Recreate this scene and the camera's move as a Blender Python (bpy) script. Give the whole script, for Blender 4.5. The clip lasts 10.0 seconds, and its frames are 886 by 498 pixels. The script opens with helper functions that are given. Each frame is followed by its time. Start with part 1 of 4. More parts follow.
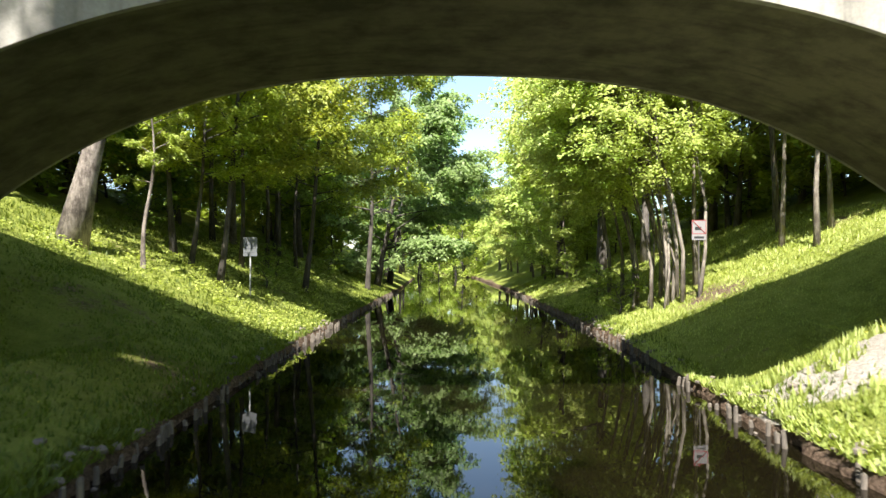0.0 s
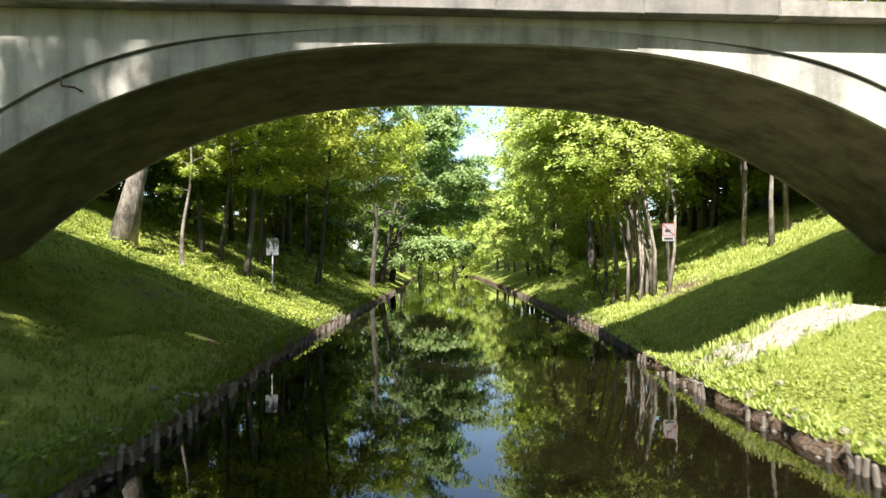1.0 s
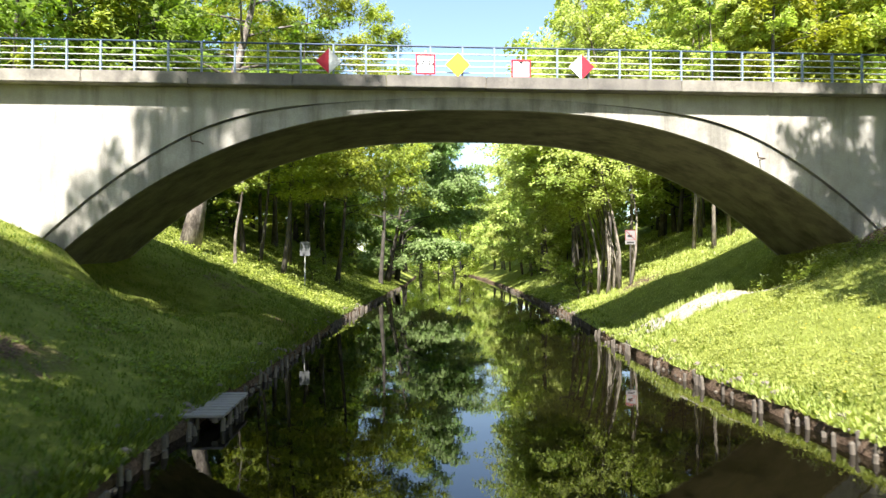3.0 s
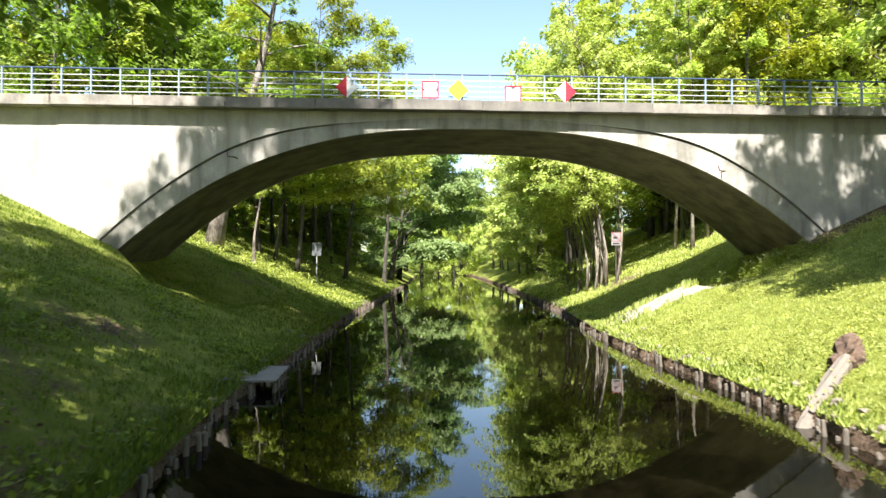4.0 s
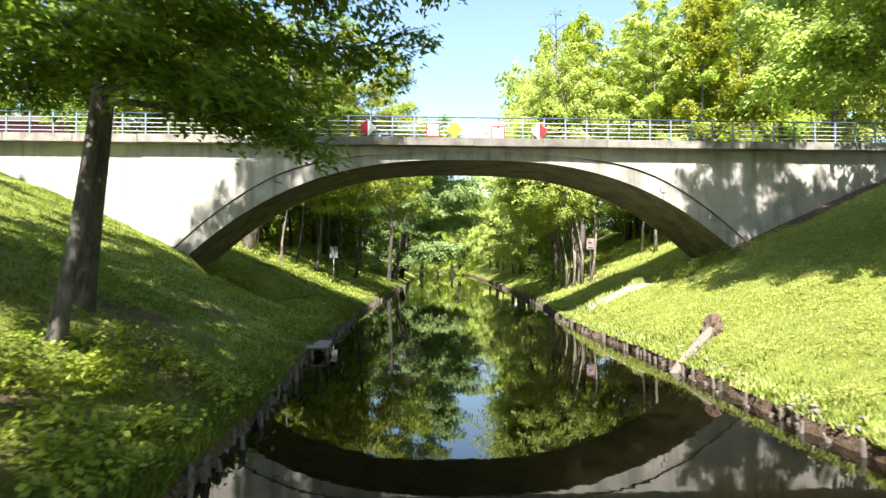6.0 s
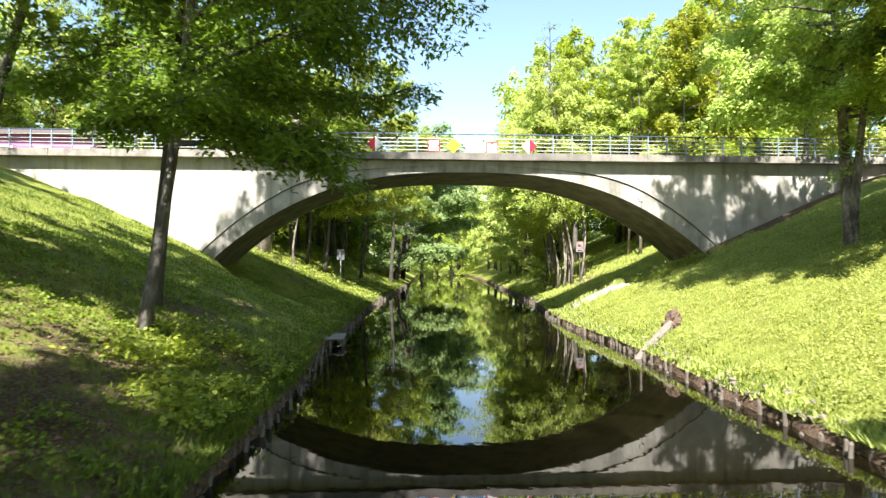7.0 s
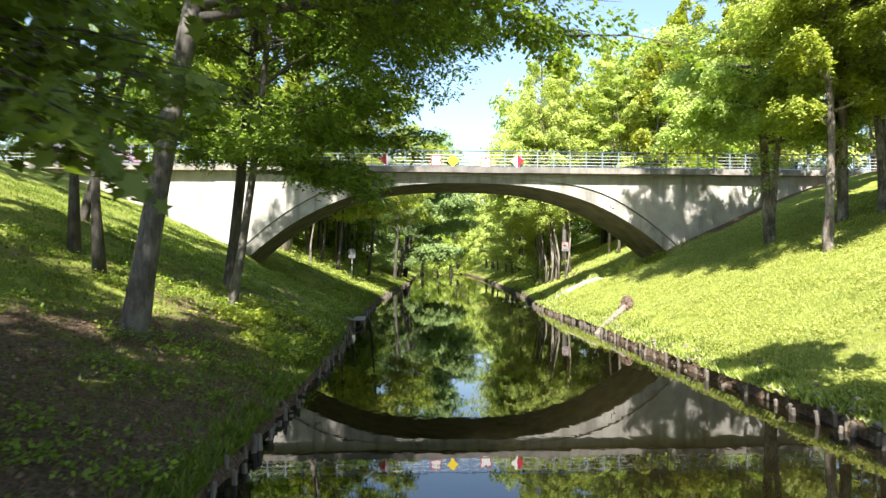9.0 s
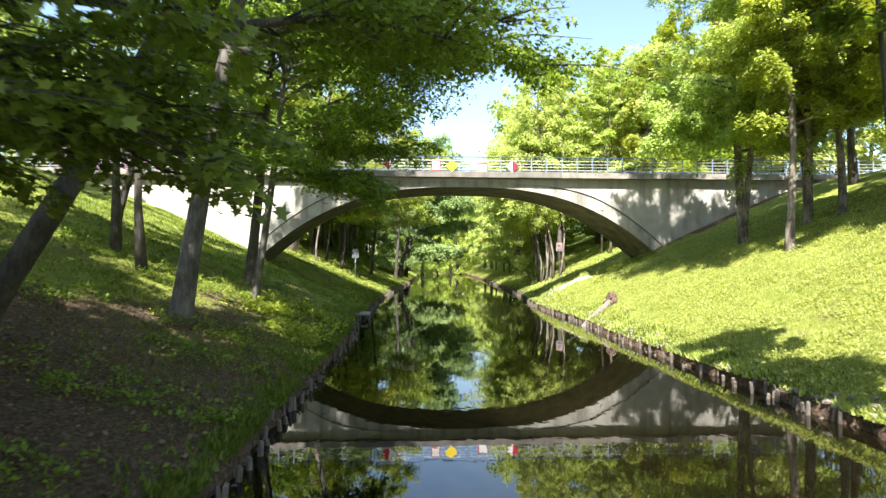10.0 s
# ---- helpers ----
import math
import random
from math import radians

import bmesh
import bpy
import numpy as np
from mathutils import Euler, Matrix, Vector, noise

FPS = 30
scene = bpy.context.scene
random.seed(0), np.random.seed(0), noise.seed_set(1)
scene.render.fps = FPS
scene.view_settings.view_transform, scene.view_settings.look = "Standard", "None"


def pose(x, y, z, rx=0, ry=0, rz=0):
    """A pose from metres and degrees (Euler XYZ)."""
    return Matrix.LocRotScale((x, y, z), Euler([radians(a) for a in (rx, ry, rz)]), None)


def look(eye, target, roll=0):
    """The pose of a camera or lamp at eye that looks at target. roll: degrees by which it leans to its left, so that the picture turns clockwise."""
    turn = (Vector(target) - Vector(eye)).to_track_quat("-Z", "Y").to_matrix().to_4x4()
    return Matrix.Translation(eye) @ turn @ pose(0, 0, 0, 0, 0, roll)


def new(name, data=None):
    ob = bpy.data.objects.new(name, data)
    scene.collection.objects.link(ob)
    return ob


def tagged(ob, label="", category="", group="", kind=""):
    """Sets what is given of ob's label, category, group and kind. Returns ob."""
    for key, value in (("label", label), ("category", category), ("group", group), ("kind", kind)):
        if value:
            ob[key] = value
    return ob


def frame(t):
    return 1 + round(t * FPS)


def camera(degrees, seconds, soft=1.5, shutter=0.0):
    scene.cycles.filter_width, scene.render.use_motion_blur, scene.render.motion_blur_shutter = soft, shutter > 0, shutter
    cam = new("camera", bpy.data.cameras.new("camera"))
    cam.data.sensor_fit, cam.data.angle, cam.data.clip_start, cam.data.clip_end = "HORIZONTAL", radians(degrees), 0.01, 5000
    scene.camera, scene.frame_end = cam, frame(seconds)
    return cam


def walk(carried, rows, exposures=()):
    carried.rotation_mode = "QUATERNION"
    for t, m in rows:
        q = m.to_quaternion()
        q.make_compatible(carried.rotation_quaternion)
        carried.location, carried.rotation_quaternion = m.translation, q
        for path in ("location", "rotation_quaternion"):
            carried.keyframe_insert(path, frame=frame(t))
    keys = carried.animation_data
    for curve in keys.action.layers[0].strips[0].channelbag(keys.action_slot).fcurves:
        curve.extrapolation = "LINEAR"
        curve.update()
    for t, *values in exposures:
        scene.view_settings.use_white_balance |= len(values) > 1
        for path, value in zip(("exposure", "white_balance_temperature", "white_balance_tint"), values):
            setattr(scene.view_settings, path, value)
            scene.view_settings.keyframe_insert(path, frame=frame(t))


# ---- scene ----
cam = camera(65.0, 10.0, soft=1.4, shutter=0.5)
METRES, EYE, TILT, LEAN, TURN = 37.0, 3.2, 1.03, 0.0, -3.3
ROWS = [
    (0.0, 0.0, 0.0, 0.0, 0.0, 0.0, 0.0),
    (0.5, -0.0011, -0.0517, 0.0002, -0.03, -0.01, -0.02),
    (1.0, -0.002, -0.1109, -0.0002, -0.06, -0.0, -0.01),
    (1.5, -0.0032, -0.1634, -0.0001, -0.1, 0.01, -0.02),
    (2.0, -0.0063, -0.2184, 0.0001, -0.13, 0.02, -0.03),
    (2.5, -0.0081, -0.2668, 0.0016, -0.16, 0.02, -0.02),
    (4.0, -0.0126, -0.416, 0.0028, -0.21, 0.02, -0.07),
    (4.5, -0.0134, -0.4653, 0.0042, -0.23, -0.01, -0.06),
    (5.0, -0.0136, -0.5196, 0.0065, -0.25, -0.02, -0.05),
    (5.5, -0.0142, -0.5698, 0.0078, -0.27, -0.02, -0.06),
    (7.0, -0.0155, -0.7296, 0.0152, -0.33, -0.0, -0.08),
    (7.5, -0.0164, -0.7792, 0.0161, -0.34, 0.01, -0.09),
    (8.0, -0.0179, -0.8301, 0.0154, -0.36, 0.03, -0.1),
    (8.5, -0.0191, -0.8742, 0.0143, -0.37, 0.03, -0.09),
    (9.0, -0.0195, -0.9195, 0.0133, -0.39, 0.03, -0.08),
    (9.5, -0.0195, -0.9591, 0.0127, -0.4, 0.04, -0.08),
    (10.0, -0.0195, -0.9994, 0.0124, -0.41, 0.07, -0.08),
]
walk(cam, [(t, pose(-0.6, -11.4, EYE, TILT, LEAN, TURN) @ pose(METRES * x, METRES * 0.94 * y, METRES * z, 90 + pitch, roll, yaw)) for t, x, y, z, yaw, pitch, roll in ROWS],
     exposures=[(0.0, 1.84), (4.0, 1.94), (10.0, 1.98)])

# ---------------------------------------------------------------- light
SUN_ELEV, SUN_SIDE = 52.5, 8.0        # degrees; SUN_SIDE: towards the west of straight behind the first view
world = bpy.data.worlds.new("sky")
scene.world = world
world.use_nodes = True
wn = world.node_tree
sky = wn.nodes.new("ShaderNodeTexSky")
sky.sky_type, sky.sun_disc = 'NISHITA', False
sky.sun_elevation, sky.sun_rotation = radians(SUN_ELEV), radians(180 + SUN_SIDE)
sky.air_density, sky.dust_density, sky.ozone_density = 1.0, 0.8, 1.0
wn.links.new(sky.outputs[0], wn.nodes["Background"].inputs[0])
wn.nodes["Background"].inputs[1].default_value = 0.088
sun = new("sun", bpy.data.lights.new("sun", "SUN"))
sun.data.energy, sun.data.angle, sun.data.color = 5.0, radians(0.55), (1.0, 0.96, 0.9)
se, sa = radians(SUN_ELEV), radians(SUN_SIDE)
sun_dir = Vector((-math.cos(se) * math.sin(sa), -math.cos(se) * math.cos(sa), math.sin(se)))
sun.matrix_world = look(sun_dir * 100, (0, 0, 0))


# ---------------------------------------------------------------- materials
def material(name):
    m = bpy.data.materials.new(name)
    m.use_nodes = True
    nt = m.node_tree
    nt.nodes.clear()
    out = nt.nodes.new("ShaderNodeOutputMaterial")
    bsdf = nt.nodes.new("ShaderNodeBsdfPrincipled")
    nt.links.new(bsdf.outputs[0], out.inputs[0])
    return m, nt, bsdf, out


def noise_at(nt, scale, detail=6.0, rough=0.6, coord="Object", stretch=(1, 1, 1), distort=0.0):
    tc = nt.nodes.new("ShaderNodeTexCoord")
    mp = nt.nodes.new("ShaderNodeMapping")
    mp.inputs["Scale"].default_value = stretch
    n = nt.nodes.new("ShaderNodeTexNoise")
    n.inputs["Scale"].default_value, n.inputs["Detail"].default_value = scale, detail
    n.inputs["Roughness"].default_value, n.inputs["Distortion"].default_value = rough, distort
    nt.links.new(tc.outputs[coord], mp.inputs[0])
    nt.links.new(mp.outputs[0], n.inputs["Vector"])
    return n.outputs["Fac"]


def ramp(nt, fac, stops):
    r = nt.nodes.new("ShaderNodeValToRGB")
    els = r.color_ramp.elements
    while len(els) < len(stops):
        els.new(0.5)
    for el, (pos, col) in zip(els, stops):
        el.position, el.color = pos, (*col, 1)
    nt.links.new(fac, r.inputs[0])
    return r.outputs[0]


def mix(nt, fac, a, b, blend="MIX"):
    m = nt.nodes.new("ShaderNodeMix")
    m.data_type, m.blend_type = "RGBA", blend
    for k, v in ((0, fac), (6, a), (7, b)):
        if isinstance(v, (int, float)):
            m.inputs[k].default_value = v
        elif isinstance(v, tuple):
            m.inputs[k].default_value = (*v, 1)
        else:
            nt.links.new(v, m.inputs[k])
    return m.outputs[2]


def maths(nt, op, a, b=0.0, clamp=False):
    m = nt.nodes.new("ShaderNodeMath")
    m.operation, m.use_clamp = op, clamp
    for k, v in ((0, a), (1, b)):
        if isinstance(v, (int, float)):
            m.inputs[k].default_value = v
        else:
            nt.links.new(v, m.inputs[k])
    return m.outputs[0]


def bump(nt, bsdf, height, strength, distance):
    b = nt.nodes.new("ShaderNodeBump")
    b.inputs["Strength"].default_value, b.inputs["Distance"].default_value = strength, distance
    nt.links.new(height, b.inputs["Height"])
    nt.links.new(b.outputs[0], bsdf.inputs["Normal"])


def simple(name, col, rough=0.7, vary=0.25, scale=6.0, metal=0.0, relief=0.2, depth=0.01, stretch=(1, 1, 1), coord="Object"):
    m, nt, bsdf, _ = material(name)
    a = noise_at(nt, scale, 8, 0.65, coord, stretch)
    b = noise_at(nt, scale * 7, 4, 0.6, coord, stretch)
    f = maths(nt, "ADD", maths(nt, "MULTIPLY", a, 0.65), maths(nt, "MULTIPLY", b, 0.35))
    dark, light = tuple(c * (1 - vary) for c in col), tuple(min(1, c * (1 + vary)) for c in col)
    nt.links.new(ramp(nt, f, [(0.3, dark), (0.7, light)]), bsdf.inputs["Base Color"])
    bsdf.inputs["Roughness"].default_value, bsdf.inputs["Metallic"].default_value = rough, metal
    bump(nt, bsdf, f, relief, depth)
    return m


def leaf_material(name, base, tip, glow, patchy=0.3):
    """Thin leaves: a diffuse, slightly glossy face and light that shines through; each leaf and each tree differs a little."""
    m, nt, bsdf, out = material(name)
    geo = nt.nodes.new("ShaderNodeNewGeometry")
    info = nt.nodes.new("ShaderNodeObjectInfo")
    col = ramp(nt, geo.outputs["Random Per Island"], [(0.0, base), (0.75, tip), (1.0, tuple(c * 1.25 for c in tip))])
    big = noise_at(nt, 0.35, 3, 0.5)
    col = mix(nt, maths(nt, "MULTIPLY", big, patchy), col, base)
    hue = nt.nodes.new("ShaderNodeHueSaturation")
    nt.links.new(maths(nt, "ADD", maths(nt, "MULTIPLY", info.outputs["Random"], 0.024), 0.483), hue.inputs["Hue"])
    nt.links.new(maths(nt, "ADD", maths(nt, "MULTIPLY", info.outputs["Random"], 0.3), 0.85), hue.inputs["Value"])
    nt.links.new(col, hue.inputs["Color"])
    nt.links.new(hue.outputs[0], bsdf.inputs["Base Color"])
    bsdf.inputs["Roughness"].default_value = 0.5
    bsdf.inputs["Specular IOR Level"].default_value = 0.35
    tr = nt.nodes.new("ShaderNodeBsdfTranslucent")
    nt.links.new(mix(nt, 1.0, hue.outputs[0], glow, "MULTIPLY"), tr.inputs[0])
    mx = nt.nodes.new("ShaderNodeMixShader")
    mx.inputs[0].default_value = 0.5
    nt.links.new(bsdf.outputs[0], mx.inputs[1])
    nt.links.new(tr.outputs[0], mx.inputs[2])
    nt.links.new(mx.outputs[0], out.inputs[0])
    return m


def concrete_material(name, light, dark, grime, grain=(1, 1, 0.12), stained=0.54):
    """Old cast concrete: board marks, rain streaks, blotches."""
    m, nt, bsdf, _ = material(name)
    blotch = noise_at(nt, 0.9, 8, 0.65)
    streak = noise_at(nt, 2.2, 6, 0.6, stretch=grain)
    fine = noise_at(nt, 22, 6, 0.7)
    col = ramp(nt, blotch, [(0.35, dark), (0.6, light)])
    col = mix(nt, maths(nt, "MULTIPLY", ramp(nt, streak, [(stained, (0, 0, 0)), (stained + 0.24, (1, 1, 1))]), 0.7), col, grime)
    col = mix(nt, 0.35, col, ramp(nt, fine, [(0.3, (0.35, 0.35, 0.33)), (0.7, (1, 1, 1))]), "MULTIPLY")
    nt.links.new(col, bsdf.inputs["Base Color"])
    bsdf.inputs["Roughness"].default_value = 0.9
    bump(nt, bsdf, maths(nt, "ADD", fine, maths(nt, "MULTIPLY", blotch, 2.0)), 0.35, 0.02)
    return m


def bark_material(name, dark, light):
    """Bark with upright furrows and paler lichen patches."""
    m, nt, bsdf, _ = material(name)
    furrow = noise_at(nt, 16, 6, 0.7, stretch=(1, 1, 0.14), distort=0.6)
    patch = noise_at(nt, 2.4, 7, 0.7, stretch=(1, 1, 0.5))
    col = mix(nt, ramp(nt, patch, [(0.42, (0, 0, 0)), (0.62, (1, 1, 1))]), dark, light)
    col = mix(nt, 0.75, col, ramp(nt, furrow, [(0.32, (0.25, 0.24, 0.22)), (0.6, (1, 1, 1))]), "MULTIPLY")
    nt.links.new(col, bsdf.inputs["Base Color"])
    bsdf.inputs["Roughness"].default_value = 0.95
    bump(nt, bsdf, furrow, 0.9, 0.04)
    return m


MAT_WALL = concrete_material("rendered_wall", (0.46, 0.435, 0.39), (0.36, 0.335, 0.295), (0.17, 0.152, 0.126), stained=0.5)
MAT_RING = concrete_material("weathered_ring_concrete", (0.43, 0.405, 0.36), (0.25, 0.235, 0.205), (0.12, 0.11, 0.09), stained=0.46)
# vault and slab concrete, coloured extra dark for the shade under the arch
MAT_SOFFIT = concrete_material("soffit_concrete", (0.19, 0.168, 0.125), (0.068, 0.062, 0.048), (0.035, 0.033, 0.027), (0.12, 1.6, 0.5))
MAT_COPING = concrete_material("coping_concrete", (0.34, 0.31, 0.265), (0.14, 0.127, 0.11), (0.08, 0.073, 0.065))
MAT_STAINED = concrete_material("lichen_stained_coping", (0.22, 0.2, 0.175), (0.12, 0.11, 0.1), (0.06, 0.055, 0.05))
MAT_ASPHALT = simple("asphalt", (0.055, 0.055, 0.056), 0.9, 0.3, 3.0)
MAT_BLUE = simple("blue_paint", (0.21, 0.265, 0.335), 0.5, 0.3, 14, relief=0.1)
MAT_NAVY = simple("navy_paint", (0.045, 0.07, 0.12), 0.5, 0.3, 14, relief=0.1)
MAT_BAR = simple("galvanised_bar", (0.58, 0.58, 0.56), 0.5, 0.2, 14, 0.3, 0.1)
MAT_RED = simple("sign_red", (0.42, 0.012, 0.03), 0.45, 0.15, 8, relief=0.05)
MAT_RED_FADED = simple("faded_sign_red", (0.26, 0.06, 0.06), 0.5, 0.25, 8, relief=0.05)
MAT_WHITE = simple("sign_white", (0.74, 0.73, 0.72), 0.5, 0.08, 8, relief=0.05)
MAT_YELLOW = simple("sign_yellow", (0.86, 0.62, 0.02), 0.5, 0.12, 8, relief=0.05)
MAT_BLACK = simple("sign_black", (0.02, 0.02, 0.02), 0.6, 0.2, 8, relief=0.05)
MAT_STEEL = simple("grey_steel", (0.38, 0.38, 0.37), 0.55, 0.25, 12, 0.4, 0.1)
MAT_PILE = simple("weathered_pile", (0.125, 0.105, 0.083), 0.95, 0.6, 5, relief=0.7, depth=0.02, stretch=(1, 1, 0.2))
MAT_LOG = simple("bleached_log", (0.16, 0.134, 0.11), 0.9, 0.3, 4, relief=0.6, depth=0.02, stretch=(1, 1, 0.15))
MAT_STUMP = simple("rotten_stump", (0.105, 0.068, 0.048), 1.0, 0.8, 7, relief=1.0, depth=0.04)
MAT_BARK = bark_material("grey_brown_bark", (0.085, 0.072, 0.06), (0.19, 0.17, 0.15))
MAT_BARK_DARK = bark_material("dark_bark", (0.052, 0.044, 0.036), (0.12, 0.105, 0.085))
MAT_BARK_GREY = bark_material("silver_grey_bark", (0.14, 0.115, 0.09), (0.34, 0.3, 0.24))
MAT_BARK_PALE = bark_material("pale_mottled_bark", (0.1, 0.08, 0.064), (0.36, 0.31, 0.26))
MAT_STONE = simple("pale_rubble", (0.16, 0.135, 0.105), 0.9, 0.4, 5, relief=0.5, depth=0.02)
MAT_LEAF_LIME = leaf_material("lime_green_leaf", (0.27, 0.345, 0.07), (0.49, 0.56, 0.165), (1.1, 1.15, 0.6))
MAT_LEAF_YELLOW = leaf_material("yellow_green_leaf", (0.2, 0.265, 0.03), (0.37, 0.43, 0.07), (1.15, 1.1, 0.45))
MAT_LEAF_MID = leaf_material("mid_green_leaf", (0.105, 0.155, 0.022), (0.225, 0.305, 0.05), (1.1, 1.25, 0.5))
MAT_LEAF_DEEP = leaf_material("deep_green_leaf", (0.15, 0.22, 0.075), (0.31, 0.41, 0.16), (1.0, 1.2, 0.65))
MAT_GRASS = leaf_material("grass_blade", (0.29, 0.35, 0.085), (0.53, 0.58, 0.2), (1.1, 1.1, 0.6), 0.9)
# darker copy of the grass: the west bank's shade is put into its colour
MAT_GRASS_SHADE = leaf_material("shade_toned_grass_blade", (0.085, 0.14, 0.018), (0.175, 0.24, 0.034), (1.1, 1.1, 0.5))
MAT_WEED = leaf_material("weed_leaf", (0.1, 0.16, 0.02), (0.25, 0.34, 0.05), (1.1, 1.15, 0.5))
MAT_SIGN_GREY = simple("weathered_sign", (0.1, 0.105, 0.11), 0.5, 0.2, 8, relief=0.05)
MAT_SIGN_DIM = simple("faded_print", (0.07, 0.072, 0.075), 0.5, 0.2, 8, relief=0.05)
MAT_SIGN_PALE = simple("faded_sign", (0.22, 0.21, 0.21), 0.5, 0.2, 8, relief=0.05)
MAT_LITTER = leaf_material("dry_leaf", (0.14, 0.088, 0.055), (0.38, 0.26, 0.175), (0.6, 0.5, 0.4))
MAT_PINK = simple("pink_render", (0.3, 0.12, 0.23), 0.85, 0.12, 2)
MAT_ROOF = simple("dark_tile", (0.09, 0.07, 0.065), 0.8, 0.3, 5, relief=0.5)
MAT_GLASS_DARK = simple("dark_window", (0.03, 0.035, 0.04), 0.1, 0.2, 2, relief=0.0)


def ground_material():
    m, nt, bsdf, _ = material("bank_soil_and_grass")
    big = noise_at(nt, 0.22, 5, 0.6)
    mid = noise_at(nt, 1.6, 8, 0.7)
    fine = noise_at(nt, 14, 6, 0.75)
    green = ramp(nt, mid, [(0.3, (0.17, 0.2, 0.035)), (0.55, (0.3, 0.34, 0.07)), (0.75, (0.42, 0.45, 0.12))])
    green = mix(nt, maths(nt, "MULTIPLY", big, 0.5), green, (0.2, 0.23, 0.045))
    soil = ramp(nt, fine, [(0.3, (0.045, 0.032, 0.02)), (0.5, (0.16, 0.11, 0.075)), (0.75, (0.34, 0.245, 0.175))])
    sand = ramp(nt, fine, [(0.25, (0.33, 0.29, 0.235)), (0.7, (0.6, 0.55, 0.47))])
    # last colour: wet earth darkened for the shadowed gap under the bank's lip
    for attr, col in (("soil", soil), ("sand", sand), ("wet_shade", (0.042, 0.032, 0.021))):
        a = nt.nodes.new("ShaderNodeAttribute")
        a.attribute_name = attr
        f = maths(nt, "ADD", maths(nt, "MULTIPLY", a.outputs["Fac"], 1.5), maths(nt, "SUBTRACT", mid, 0.92))
        f = ramp(nt, f, [(0.0, (0, 0, 0)), (0.22, (1, 1, 1))])
        green = mix(nt, f, green, col)
    green = mix(nt, 0.5, green, ramp(nt, fine, [(0.3, (0.45, 0.45, 0.45)), (0.65, (1, 1, 1))]), "MULTIPLY")
    nt.links.new(green, bsdf.inputs["Base Color"])
    bsdf.inputs["Roughness"].default_value = 1.0
    bsdf.inputs["Specular IOR Level"].default_value = 0.1
    bump(nt, bsdf, maths(nt, "ADD", fine, maths(nt, "MULTIPLY", mid, 2)), 0.9, 0.12)
    return m


def water_material():
    m, nt, bsdf, _ = material("canal_water")
    a = noise_at(nt, 0.9, 3, 0.5, stretch=(1.4, 0.8, 1))
    b = noise_at(nt, 5.0, 2, 0.5, stretch=(1, 0.7, 1))
    bsdf.inputs["Base Color"].default_value = (0.0048, 0.0039, 0.0017, 1)
    bsdf.inputs["Roughness"].default_value = 0.015
    bsdf.inputs["IOR"].default_value = 1.42
    bump(nt, bsdf, maths(nt, "ADD", a, maths(nt, "MULTIPLY", b, 0.14)), 0.075, 0.03)
    return m


MAT_GROUND = ground_material()
MAT_WATER = water_material()


# ---------------------------------------------------------------- mesh helpers
def mesh_of(name, verts, faces, mat, smooth=False):
    me = bpy.data.meshes.new(name)
    me.from_pydata([tuple(v) for v in verts], [], [tuple(f) for f in faces])
    me.materials.append(mat)
    if smooth:
        me.polygons.foreach_set("use_smooth", [True] * len(me.polygons))
    me.update()
    return me


def part(name, bm, mat, parent, label="", at=None):
    """Links a bmesh or mesh as one mesh object under a thing or part."""
    if isinstance(bm, bmesh.types.BMesh):
        me = bpy.data.meshes.new(name)
        bm.normal_update()
        bm.to_mesh(me)
        bm.free()
        me.materials.append(mat)
    else:
        me = bm
    ob = new(name, me)
    ob.parent = parent
    if at is not None:
        ob.matrix_basis = at
    if label:
        ob["label"] = label
    return ob


def thing(name, m, label, category, group="", kind=""):
    ob = new(name)
    ob.empty_display_size = 0.2
    ob.matrix_basis = m
    return tagged(ob, label, category, group, kind)


def box(x0, x1, y0, y1, z0, z1, bevel=0.0):
    bm = bmesh.new()
    bmesh.ops.create_cube(bm, size=1)
    for v in bm.verts:
        v.co = ((x0 + x1) / 2 + v.co.x * (x1 - x0), (y0 + y1) / 2 + v.co.y * (y1 - y0), (z0 + z1) / 2 + v.co.z * (z1 - z0))
    if bevel:
        bmesh.ops.bevel(bm, geom=bm.edges[:], offset=bevel, segments=2, affect="EDGES")
    return bm


def tube(path, radii, sides=8, seed=0, rough=0.0):
    """Vertices and faces of a closed tapered tube along a path."""
    rnd = random.Random(seed)
    verts, faces = [], []
    ref = Vector((0.3, 1, 0.1)).normalized()
    n = len(path)
    for i, (p, r) in enumerate(zip(path, radii)):
        d = (Vector(path[min(i + 1, n - 1)]) - Vector(path[max(i - 1, 0)])).normalized()
        u = d.cross(ref)
        if u.length < 0.1:
            u = d.cross(Vector((1, 0, 0)))
        u.normalize()
        w = d.cross(u)
        for k in range(sides):
            a = 2 * math.pi * k / sides
            q = r * (1 + rough * rnd.uniform(-1, 1))
            verts.append(Vector(p) + u * (q * math.cos(a)) + w * (q * math.sin(a)))
    for i in range(n - 1):
        for k in range(sides):
            a, b = i * sides + k, i * sides + (k + 1) % sides
            faces.append((a, b, b + sides, a + sides))
    faces.append(tuple(range(sides))[::-1])
    faces.append(tuple(range((n - 1) * sides, n * sides)))
    return verts, faces


def join(pieces):
    verts, faces = [], []
    for v, f in pieces:
        o = len(verts)
        verts += v
        faces += [tuple(i + o for i in q) for q in f]
    return verts, faces


